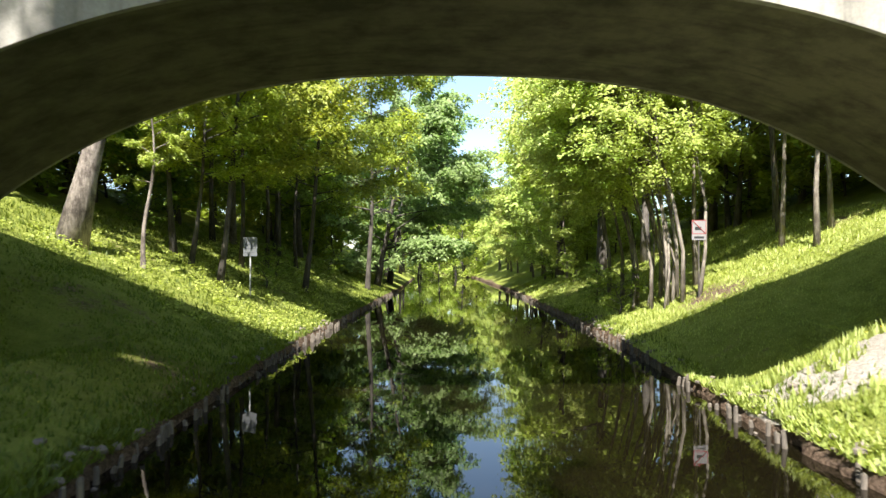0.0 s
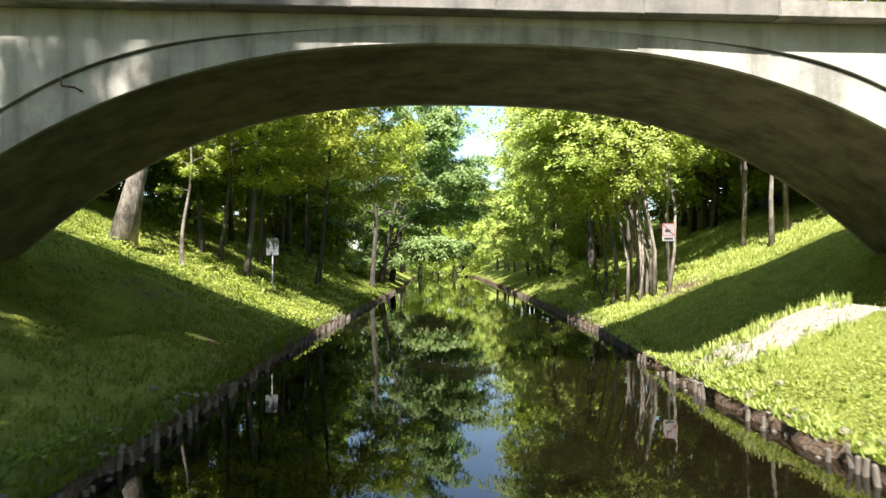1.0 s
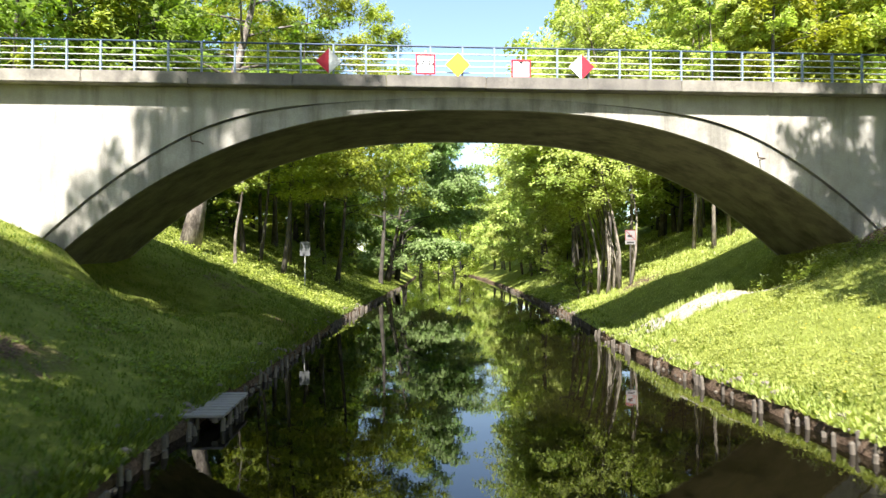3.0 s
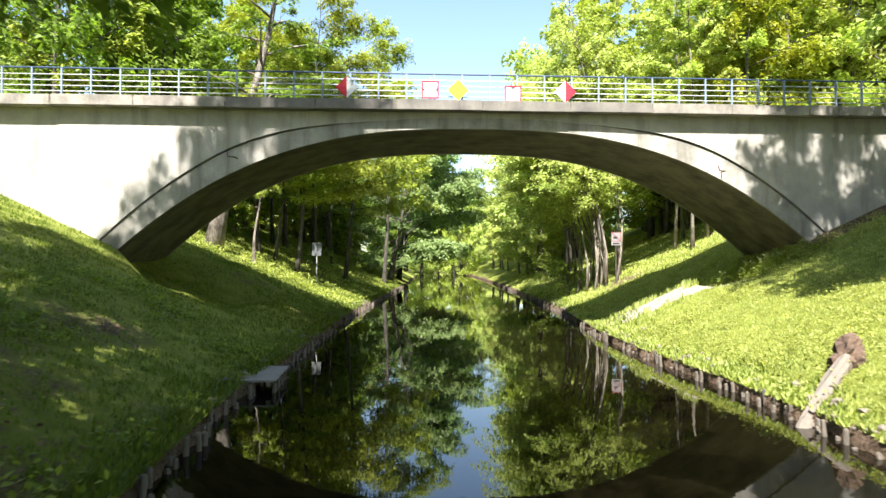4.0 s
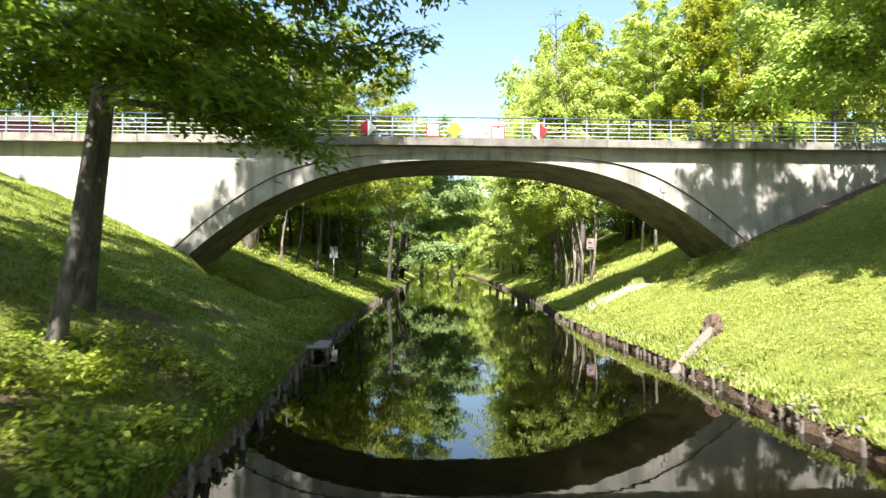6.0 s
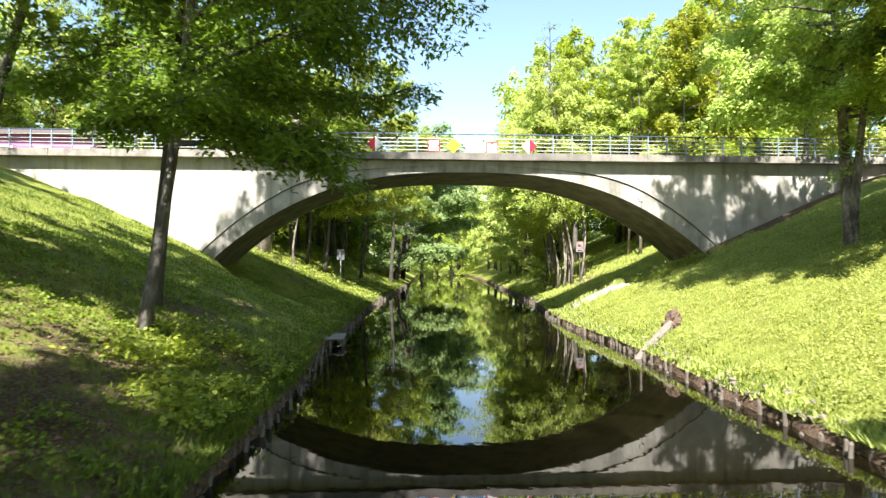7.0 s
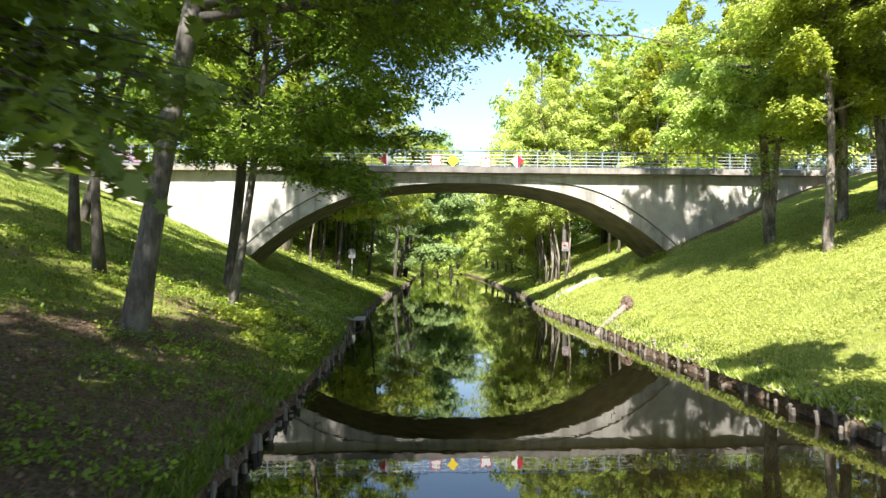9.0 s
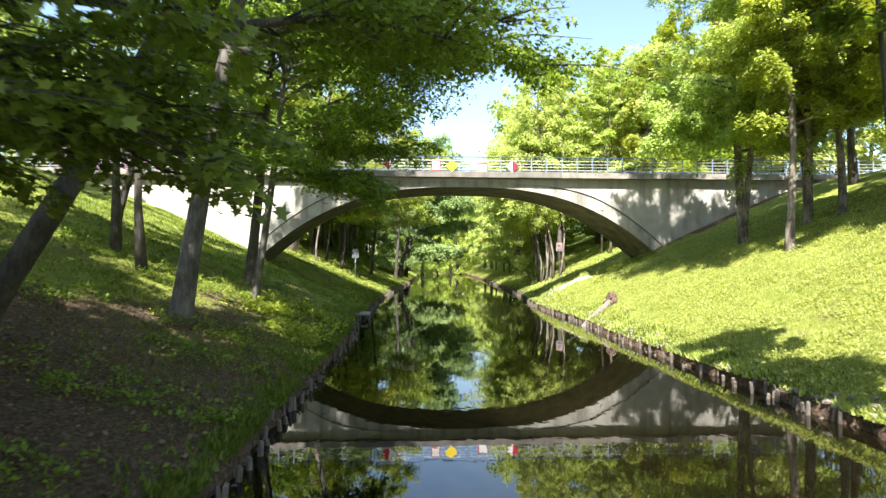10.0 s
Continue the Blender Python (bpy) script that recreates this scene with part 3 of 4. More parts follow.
def tree_parts(seed, height, girth, base, reach, limbs, leaves, size, bark, leaf, lean=(0.0, 0.0), shape=1.0, droop=0.0, twigs=4, side=None, fine=True, sprouts=0, corners=3, fork=None,
               thick=0.07, hang=0.5, wide=0.36, boughs=(), long=0.6, sunward=0.15, wave=1.0):
    """Meshes of one tree, foot at the origin: a tapered trunk with limbs and boughs, and a crown of leaf sprays on their twigs.
    boughs: single limbs of their own, (height on the trunk, direction, length, rise)."""
    rnd = random.Random(seed)
    wob = [rnd.uniform(-1, 1) for _ in range(6)]

    def axis(t):
        return Vector((lean[0] * t + wave * (0.25 * (math.sin(3 * t + wob[0]) - math.sin(wob[0])) + 0.1 * (math.sin(9 * t + 3 * wob[1]) - math.sin(3 * wob[1]))),
                       lean[1] * t + wave * (0.25 * (math.sin(3.3 * t + wob[2]) - math.sin(wob[2])) + 0.08 * (math.sin(11 * t + 3 * wob[3]) - math.sin(3 * wob[3]))), height * t))
    steps = 14 if fine else 8
    path = [axis(i / steps) for i in range(steps + 1)]
    path[0] = path[0] - Vector((0, 0, 0.5))
    radii = [girth * (1.0 - 0.93 * (i / steps) ** 0.9) + (girth * 0.45 if i == 0 else 0) for i in range(steps + 1)]
    if fine:
        path.insert(1, axis(0.022))
        radii.insert(1, girth * 1.08)
    wood = [tube(path, radii, 12 if fine else 7, seed, 0.09)]
    if fork:
        wood.append(tube([Vector((fork[0] * t * t + 0.12 * t, fork[1] * t, height * 0.62 * t - 0.3)) for t in (0, 0.12, 0.3, 0.5, 0.75, 1.0)], [girth * k for k in (0.95, 0.75, 0.6, 0.45, 0.3, 0.08)], 9, seed + 1, 0.07))
    plan = []
    for i in range(limbs):
        t = base / height + (1 - base / height) * ((i + rnd.uniform(0, 0.7)) / limbs) * 0.97
        k = (t * height - base) / (height - base)
        length = reach * (0.45 + 0.75 * math.sin(math.pi * min(1, 0.18 + 0.82 * k) ** shape)) * rnd.uniform(0.75, 1.15) * (1 - 0.35 * k)
        ang = i * 2.4 + rnd.uniform(-0.5, 0.5) + seed
        if side is not None and rnd.random() < 0.4:
            ang = side + rnd.uniform(-0.6, 0.6)
            length *= 1.2
        plan.append((t, ang, length, rnd.uniform(0.15, 0.6) + 0.5 * k - droop, max(0.02, girth * 0.42 * (1 - 0.75 * t)), twigs))
    for z, ang, length, rise in boughs:
        plan.append((z / height, ang, length, rise, girth * 0.5, twigs * 3))
    sprays = []
    n = 6 if fine else 3
    for i, (t, ang, length, rise, r0, count) in enumerate(plan):
        p0 = axis(t)
        d = Vector((math.cos(ang), math.sin(ang), rise)).normalized()
        mids = []
        for j in range(n + 1):
            q = j / n
            mids.append(p0 + d * (length * q) + Vector((0, 0, -0.14 * length * q * q * (1 + 2 * droop))) + Vector((rnd.uniform(-1, 1), rnd.uniform(-1, 1), rnd.uniform(-1, 1))) * 0.05 * length * q)
        wood.append(tube(mids, [r0 * (1 - 0.88 * j / n) for j in range(n + 1)], 6 if fine else 3, seed + i))
        for j in range(count):
            q = 0.22 + 0.78 * (j + rnd.random()) / count
            lo = min(n - 1, int(q * n))
            b = mids[lo].lerp(mids[lo + 1], q * n - lo)
            a2 = ang + rnd.choice((-1, 1)) * rnd.uniform(0.35, 1.25)
            l2 = (0.35 + length * rnd.uniform(0.2, 0.42)) * long / 0.6 * (1.15 - 0.5 * q)
            d2 = Vector((math.cos(a2), math.sin(a2), rnd.uniform(-0.15, 0.4) - droop * 0.6)).normalized()
            e = b + d2 * l2
            if fine:
                wood.append(tube([b, b + d2 * (l2 * 0.5) + Vector((0, 0, 0.05 * l2)), e], [r0 * 0.3, r0 * 0.18, 0.005], 3, seed + j))
            sprays.append((b.lerp(e, 0.15), e, l2 ** 1.3))
        sprays.append((mids[-2], mids[-1] + d * 0.2, (length / n) ** 1.2))
    for _ in range(sprouts):
        b = axis(base / height * rnd.uniform(0.5, 1.0))
        sprays.append((b, b + Vector((rnd.uniform(-1, 1), rnd.uniform(-1, 1), rnd.uniform(-0.2, 0.5))), 0.5))
    v, f = join(wood)
    trunk = mesh_of("trunk", v, f, bark, True)
    crown = quads_mesh("crown", leaf_sprays(sprays, leaves, size, seed, thick, hang, corners, wide, sunward), leaf, corners)
    return trunk, crown


KINDS = {}


def kind_of_tree(key, name, label, category, **shape):
    trunk, crown = tree_parts(**shape)
    KINDS[key] = (name, label, category, trunk, crown)


def plant(key, x, y, scale=1.0, turn=0.0, label="", group="", sink=0.1, tall=1.0):
    name, text, category, trunk, crown = KINDS[key]
    m = Matrix.Translation((x, y, ground_z(x, y) - sink)) @ Matrix.Rotation(turn, 4, "Z") @ Matrix.Diagonal((scale, scale, scale * tall, 1))
    ob = thing(name, m, label or text, category, group)
    part("trunk", trunk, None, ob)
    part("crown", crown, None, ob)
    return ob


# near the camera's way: fine leaves
kind_of_tree("maple_pair", "maple_tree", "slim young maple with dark trunk on the grassy bank", "tree", seed=11, height=28, girth=0.145, base=5.0, reach=6.2, limbs=38, leaves=96000, size=0.15,
             bark=MAT_BARK, leaf=MAT_LEAF_MID, lean=(2.9, 0.3), side=0.3, droop=0.1, shape=1.9, twigs=8,
             boughs=((6.4, 0.05, 8.6, 0.62), (7.4, -0.5, 8.0, 0.55), (5.4, 0.15, 5.2, 0.26), (8.6, 0.45, 8.5, 0.5), (5.2, -0.8, 4.4, 0.25), (10.0, -0.15, 9.4, 0.35), (5.6, 2.9, 4.2, 0.3), (8.5, -1.6, 4.5, 0.4), (9.5, 3.0, 5.0, 0.3), (10.5, 1.6, 5.0, 0.3), (11.0, -0.8, 6.0, 0.3), (12.0, 0.6, 6.0, 0.3), (9.0, 0.9, 5.0, 0.3), (4.5, -0.3, 4.2, -0.02), (4.7, -0.7, 4.6, 0.0), (5.0, -1.3, 4.2, 0.06), (5.4, 2.4, 3.5, 0.15), (6.0, -0.8, 6.0, 0.2)), wide=0.48, thick=0.14)
kind_of_tree("maple_twin", "maple_tree", "dark-stemmed maple beside its slimmer twin on the bank", "tree", seed=13, height=27, girth=0.21, base=6.5, reach=5.6, limbs=40, leaves=80000, size=0.17,
             bark=MAT_BARK_DARK, leaf=MAT_LEAF_MID, lean=(2.2, 0.5), side=0.2, droop=0.1, shape=1.6, twigs=9, wide=0.6, thick=0.25,
             boughs=((9.0, -0.5, 5.5, 0.3), (10.0, 1.2, 5.5, 0.3), (11.5, 2.4, 5.5, 0.3), (12.5, -1.5, 5.5, 0.3), (13.5, 0.2, 6.0, 0.3), (14.5, 3.3, 5.5, 0.3), (16.0, 0.9, 5.0, 0.3)))
# thin crown, made to let sun flecks through onto the near bank
kind_of_tree("maple_open", "maple_tree", "open-crowned dark-stemmed maple added for dappled shade", "tree", seed=14, height=26, girth=0.2, base=7.5, reach=5.4, limbs=32, leaves=40000, size=0.19,
             bark=MAT_BARK_DARK, leaf=MAT_LEAF_MID, lean=(1.6, 0.4), side=0.2, droop=0.1, shape=1.6, twigs=7, wide=0.5, thick=0.15)
kind_of_tree("maple_tall", "maple_tree", "tall slender maple leaning towards the light", "tree", seed=17, height=27, girth=0.17, base=7.0, reach=4.8, limbs=40, leaves=70000, size=0.17,
             bark=MAT_BARK_DARK, leaf=MAT_LEAF_MID, lean=(6.9, 0.3), side=0.3, droop=0.1, twigs=8, wide=0.6, thick=0.25)
kind_of_tree("maple_thick", "maple_tree", "stout leaning maple with grey-brown bark on the bank", "tree", seed=23, height=24, girth=0.3, base=9.0, reach=4.6, limbs=28, leaves=38000, size=0.15,
             bark=MAT_BARK, leaf=MAT_LEAF_MID, lean=(4.0, 0.2), side=0.1, droop=0.2, corners=4, twigs=7, boughs=((7.2, 0.05, 9.7, 0.2), (9.5, -0.3, 8.5, 0.25), (7.5, -0.2, 6.0, 0.2), (11.0, 0.3, 9.0, 0.3)), wide=0.42)
kind_of_tree("lime_right", "lime_tree", "broad lime tree in fresh leaf on the sunny bank", "tree", seed=37, height=23, girth=0.22, base=4.6, reach=4.7, limbs=40, leaves=84000, size=0.15,
             bark=MAT_BARK_PALE, leaf=MAT_LEAF_LIME, lean=(-1.2, 1.4), sprouts=14, droop=0.1, fork=(1.9, -0.8), twigs=8, hang=0.9, thick=0.16, wide=0.58, sunward=0.7,
             boughs=((5.2, 2.9, 4.4, 0.2), (6.0, 3.4, 3.8, 0.25), (5.0, 4.3, 3.5, 0.3), (5.8, 0.2, 4.5, 0.3), (5.0, 5.4, 3.5, 0.3), (6.5, 1.6, 5.0, 0.3), (7.5, 1.3, 6.0, 0.3), (8.5, 1.8, 6.0, 0.35)))
kind_of_tree("slim_right", "maple_tree", "slim maple with pale bark and yellow-green leaves", "tree", seed=41, height=18, girth=0.19, base=4.5, reach=3.2, limbs=26, leaves=46000, size=0.15,
             bark=MAT_BARK_PALE, leaf=MAT_LEAF_YELLOW, lean=(-0.4, 0.2), twigs=6, wide=0.58, thick=0.16, sunward=0.55)
# unseen shade caster, shaped for the shadow blobs on the sunny bank
kind_of_tree("alder", "alder_tree", "small unseen alder added to shade the sunny bank", "tree", seed=43, height=15, girth=0.13, base=8, reach=1.5, limbs=18, leaves=11000, size=0.17,
             bark=MAT_BARK_DARK, leaf=MAT_LEAF_MID, lean=(-1.6, 0.3), fine=False, twigs=6, wide=0.5, thick=0.15)
kind_of_tree("hanging", "maple_tree", "maple with low boughs that hang over the bank", "tree", seed=31, height=14, girth=0.17, base=3.4, reach=3.8, limbs=17, leaves=8500, size=0.125,
             bark=MAT_BARK_DARK, leaf=MAT_LEAF_MID, lean=(0.3, 0.2), droop=0.35, side=0.0, corners=12, shape=0.5, twigs=6, boughs=((2.7, 0.05, 5.2, 0.2), (3.3, 0.35, 5.4, 0.15), (3.9, -0.2, 5.3, 0.12), (3.0, -0.5, 4.4, 0.15)))
kind_of_tree("leaning", "maple_tree", "stout dark maple leaning far over the canal", "tree", seed=29, height=17, girth=0.24, base=6.4, reach=4.4, limbs=26, leaves=13000, size=0.13,
             bark=MAT_BARK_DARK, leaf=MAT_LEAF_MID, lean=(8.0, 0.5), droop=0.14, corners=12, twigs=7, boughs=((5.2, -0.1, 5.5, 0.25), (6.4, 0.1, 6.0, 0.12)))
kind_of_tree("far_low", "forest_tree", "bushy forest tree leafy down to the ground", "tree", seed=107, height=15, girth=0.2, base=0.8, reach=4.2, limbs=26, leaves=6000, size=0.38,
             bark=MAT_BARK_DARK, leaf=MAT_LEAF_MID, fine=False, thick=0.35, twigs=7, wide=0.6, sunward=0.7)
kind_of_tree("far_low_lime", "forest_tree", "bushy bright green forest tree leafy to the ground", "tree", seed=109, height=17, girth=0.2, base=1.2, reach=4.6, limbs=26, leaves=6000, size=0.38,
             bark=MAT_BARK, leaf=MAT_LEAF_LIME, fine=False, thick=0.35, twigs=7, wide=0.6, sunward=0.7)
# beyond the bridge
kind_of_tree("plane", "plane_tree", "old tree with thick pale mottled trunk on the bank", "tree", seed=53, height=20, girth=0.42, base=7, reach=5.0, limbs=22, leaves=7000, size=0.24,
             bark=MAT_BARK_PALE, leaf=MAT_LEAF_MID, lean=(4.6, 0.5), fine=False, wide=0.5, sunward=0.5)
kind_of_tree("sapling", "sapling", "thin pale-stemmed sapling with a small leafy crown", "tree", seed=59, height=8, girth=0.1, base=3.2, reach=1.7, limbs=14, leaves=5500, size=0.12,
             bark=MAT_BARK_PALE, leaf=MAT_LEAF_LIME)
kind_of_tree("yellow_maple", "maple_tree", "young maple with dark stem and yellow-green leaves", "tree", seed=61, height=19, girth=0.14, base=4.5, reach=5.0, limbs=32, leaves=34000, size=0.18,
             bark=MAT_BARK_DARK, leaf=MAT_LEAF_YELLOW, lean=(1.5, 0), side=0.0, fine=False, thick=0.2, twigs=6, wide=0.6, sunward=0.5)
kind_of_tree("green_slim", "maple_tree", "slim forest maple with dark stem", "tree", seed=67, height=19, girth=0.16, base=5.5, reach=3.8, limbs=22, leaves=10000, size=0.21,
             bark=MAT_BARK_DARK, leaf=MAT_LEAF_MID, fine=False, thick=0.1, twigs=5, wide=0.5, sunward=0.5)
kind_of_tree("grey_slim", "maple_tree", "slim grey-barked forest tree on the slope", "tree", seed=69, height=19, girth=0.115, base=6.0, reach=4.0, limbs=22, leaves=10000, size=0.21,
             bark=MAT_BARK_GREY, leaf=MAT_LEAF_LIME, fine=False, thick=0.1, twigs=5, wide=0.5, sunward=0.5)
kind_of_tree("lime_slim", "lime_tree", "slim leaning lime tree in bright fresh leaf", "tree", seed=71, height=17, girth=0.095, base=5.6, reach=3.9, limbs=24, leaves=8000, size=0.18,
             bark=MAT_BARK_GREY, leaf=MAT_LEAF_LIME, lean=(-2.2, 0.0), side=3.14, fine=False, twigs=5, thick=0.15, hang=0.8, wide=0.55, sunward=0.6, wave=2.4)
kind_of_tree("lime_crooked", "lime_tree", "thin crooked lime stem with fresh leaves", "tree", seed=74, height=14, girth=0.075, base=5.2, reach=3.9, limbs=24, leaves=6500, size=0.18,
             bark=MAT_BARK_GREY, leaf=MAT_LEAF_LIME, lean=(-1.0, 0.7), side=3.14, fine=False, twigs=5, thick=0.15, hang=0.8, wide=0.55, sunward=0.6, wave=2.4)
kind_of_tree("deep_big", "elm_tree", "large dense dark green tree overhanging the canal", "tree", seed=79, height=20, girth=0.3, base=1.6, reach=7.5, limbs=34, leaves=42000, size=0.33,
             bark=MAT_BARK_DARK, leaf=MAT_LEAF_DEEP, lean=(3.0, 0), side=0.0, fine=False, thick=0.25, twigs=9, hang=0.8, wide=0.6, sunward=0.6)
kind_of_tree("far_lime", "lime_tree", "tall lime tree in bright fresh leaf in the wood", "tree", seed=83, height=21, girth=0.28, base=4.0, reach=5.2, limbs=28, leaves=10500, size=0.34,
             bark=MAT_BARK, leaf=MAT_LEAF_LIME, fine=False, thick=0.3, twigs=8, hang=0.8, wide=0.6, sunward=0.7)
kind_of_tree("far_mid", "maple_tree", "tall mid-green maple in the wood", "tree", seed=89, height=21, girth=0.28, base=4.0, reach=5.4, limbs=28, leaves=10500, size=0.34,
             bark=MAT_BARK_DARK, leaf=MAT_LEAF_MID, fine=False, thick=0.3, twigs=8, hang=0.8, wide=0.6, sunward=0.7)
kind_of_tree("far_yellow", "birch_tree", "tall yellow-green tree in the wood beyond the bridge", "tree", seed=97, height=20, girth=0.24, base=4.0, reach=4.2, limbs=26, leaves=10500, size=0.34,
             bark=MAT_BARK, leaf=MAT_LEAF_YELLOW, fine=False, thick=0.3, twigs=8, hang=0.8, wide=0.6, sunward=0.7)
kind_of_tree("bare", "bare_tree", "tall tree still nearly bare of leaves", "tree", seed=101, height=21, girth=0.22, base=6, reach=3.0, limbs=34, leaves=300, size=0.2,
             bark=MAT_BARK_DARK, leaf=MAT_LEAF_YELLOW, twigs=9)
kind_of_tree("shrub", "shrub", "low leafy shrub under the trees", "shrub", seed=103, height=2.4, girth=0.05, base=0.2, reach=1.4, limbs=16, leaves=1500, size=0.13,
             bark=MAT_BARK_DARK, leaf=MAT_LEAF_MID)

# west bank, before the bridge
plant("maple_pair", -8.65, -19.9, 1.0, 0.0, group="trees on the west bank")
plant("maple_twin", -9.45, -17.0, 1.0, 0.0, group="trees on the west bank")
plant("maple_thick", -9.0, -27.5, 1.0, 0.0, group="trees on the west bank")
plant("leaning", -10.3, -34.3, 1.0, 0.1, group="trees on the west bank")
plant("green_slim", -12.95, -21.6, 1.0, 0.5, group="trees on the west bank")
plant("green_slim", -11.5, -23.2, 0.95, 2.1, group="trees on the west bank")
plant("maple_tall", -15.3, -15.8, 1.0, 0.0, group="trees on the west bank")
plant("far_lime", -23, -14, 0.85, 1.7, group="trees on the west bank")
# never in view: added to shade the near west bank
plant("far_mid", -9.5, -50, 0.9, 1.3, group="trees on the west bank")
plant("hanging", -10.5, -39.4, 1.0, 0.0, group="trees on the west bank")
plant("hanging", -10.8, -38.3, 0.95, 0.15, group="trees on the west bank")
# trunks out of view: these four are added to shade and dapple the bank
plant("far_mid", -13.5, -47, 0.9, 5.3, group="trees on the west bank")
plant("maple_open", -14.0, -37.5, 0.98, 1.7, "dark-stemmed maple added out of view to dapple the bank", "trees on the west bank")
plant("maple_open", -8.9, -40.9, 1.0, 0.6, "dark-stemmed maple added out of view to shade the low bank", "trees on the west bank")
plant("maple_twin", -10.2, -44.5, 0.95, -0.3, "dark-stemmed maple added out of view to shade the near bank", "trees on the west bank")
# east bank, before the bridge
plant("lime_right", 14.15, -11.9, 1.0, 0.0, group="trees on the east bank")
plant("slim_right", 12.8, -18.4, 1.0, 0.0, group="trees on the east bank")
plant("lime_right", 16.0, -14.4, 1.0, 2.4, "leaning lime tree with rough pale bark", "trees on the east bank")
plant("slim_right", 16.5, -16.3, 0.95, 1.4, group="trees on the east bank")
plant("far_yellow", 16.5, -21, 0.9, 3.4, group="trees on the east bank")
plant("far_lime", 22, -9, 0.85, 0.3, group="trees on the east bank")
plant("far_mid", 24, -16, 0.85, 1.3, group="trees on the east bank")
plant("far_lime", 22, -24, 0.85, 4.0, group="trees on the east bank")
plant("slim_right", 15.4, -24.2, 0.95, 2.2, group="trees on the east bank")
# out of view from here on: added to shade the slope and bank
plant("far_yellow", 17.5, -28.5, 0.95, 5.0, group="trees on the east bank")
plant("alder", 5.7, -34.8, 0.82, 0.0, group="trees on the east bank")
plant("alder", 5.5, -38.6, 0.8, 0.4, group="trees on the east bank")
# beyond the bridge, west
plant("plane", -12.6, 14.3, 1.0, 0.0, group="trees beyond the bridge")
plant("sapling", -10.5, 15.8, 1.0, 0.0, group="trees beyond the bridge")
plant("yellow_maple", -8.6, 19.4, 1.0, 0.4, group="trees beyond the bridge")
plant("yellow_maple", -10.2, 20.6, 0.8, 0.0, group="trees beyond the bridge")
wood = random.Random(8)
for wx, wy in ((-9.5, 27.5), (-9.1, 32.5), (-8.2, 38.8), (-12.5, 33), (-10, 42)):
    plant("green_slim", wx, wy, wood.uniform(0.85, 1.05), wood.uniform(0, 6), group="trees beyond the bridge")
plant("yellow_maple", -11.5, 22.5, 1.05, 2.0, group="trees beyond the bridge")
plant("yellow_maple", -6.3, 29, 1.1, 0.2, group="trees beyond the bridge")
plant("sapling", -8.0, 70, 1.6, 1.0, "pale leaning stem among dark trees", "trees beyond the bridge")
plant("far_mid", -10.5, 44, 1.0, 0.6, group="trees beyond the bridge")
plant("far_mid", -9.6, 50, 1.0, 2.6, group="trees beyond the bridge")
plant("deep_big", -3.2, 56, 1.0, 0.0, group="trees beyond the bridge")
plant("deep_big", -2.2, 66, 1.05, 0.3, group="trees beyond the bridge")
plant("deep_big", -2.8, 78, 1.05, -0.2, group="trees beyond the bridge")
for wx, wy, kd in ((-18, 26, "far_mid"), (-16, 46, "far_mid"), (-13, 54, "far_mid"), (-33, 27, "far_lime"), (-30, 30, "far_mid"), (-20, 17, "far_yellow"),
                   (-12, 36, "far_yellow"), (-1, 104, "far_mid"), (-0.5, 120, "far_mid"), (-2, 140, "far_lime"), (-38, 14, "far_lime")):
    plant(kd, wx, wy, wood.uniform(0.9, 1.1), wood.uniform(0, 6), group="trees beyond the bridge")
plant("bare", -3.6, 48, 1.05, 0.5, group="trees beyond the bridge")
# beyond the bridge, east
for wx, wy in ((13.7, 59.3), (10.3, 16.8), (11.0, 17.6), (11.0, 19.4), (10.7, 16.2), (10.9, 18.3), (11.6, 20.6), (9.9, 17.6), (10.2, 20.2), (10.9, 24.6), (11.3, 28.2)):
    plant("lime_slim", wx, wy, wood.uniform(0.85, 1.1), wood.uniform(-0.7, 0.7), group="trees beyond the bridge")
for wx, wy in ((10.2, 18.9), (10.6, 17.0), (11.3, 18.9), (11.5, 21.8), (10.0, 16.4), (9.7, 19.4), (10.9, 23.2), (12.3, 22.0), (11.2, 15.9)):
    plant("lime_crooked", wx, wy, wood.uniform(0.8, 1.15), wood.uniform(-1.0, 1.0), group="trees beyond the bridge")
for wx, wy in ((12.3, 18.5), (21.6, 32), (15.5, 17.4), (15.7, 15.1), (18, 22), (20, 26), (17.5, 17), (23, 21)):
    plant("grey_slim", wx, wy, wood.uniform(0.9, 1.1), wood.uniform(0, 6), group="trees beyond the bridge")
for wx, wy, kd in ((17, 48, "far_lime"), (17, 74, "far_lime"), (18.5, 88, "far_lime"), (20, 104, "far_lime"), (14.2, 40, "far_lime"), (15.5, 34, "far_yellow"), (13.6, 51, "far_lime"), (22, 40, "far_yellow"), (26, 30, "far_lime"), (20, 34, "far_lime"),
                   (30, 20, "far_yellow"), (28, 14, "far_lime"), (25, 52, "far_lime"), (24, 70, "far_yellow"), (34, 28, "far_lime"), (38, 14, "far_lime"),
                   (-4, 170, "far_mid"), (0, 195, "far_mid")):
    plant(kd, wx, wy, 1.2 if wx < 16 and 33 < wy < 52 else wood.uniform(0.9, 1.1), wood.uniform(0, 6), group="trees beyond the bridge")
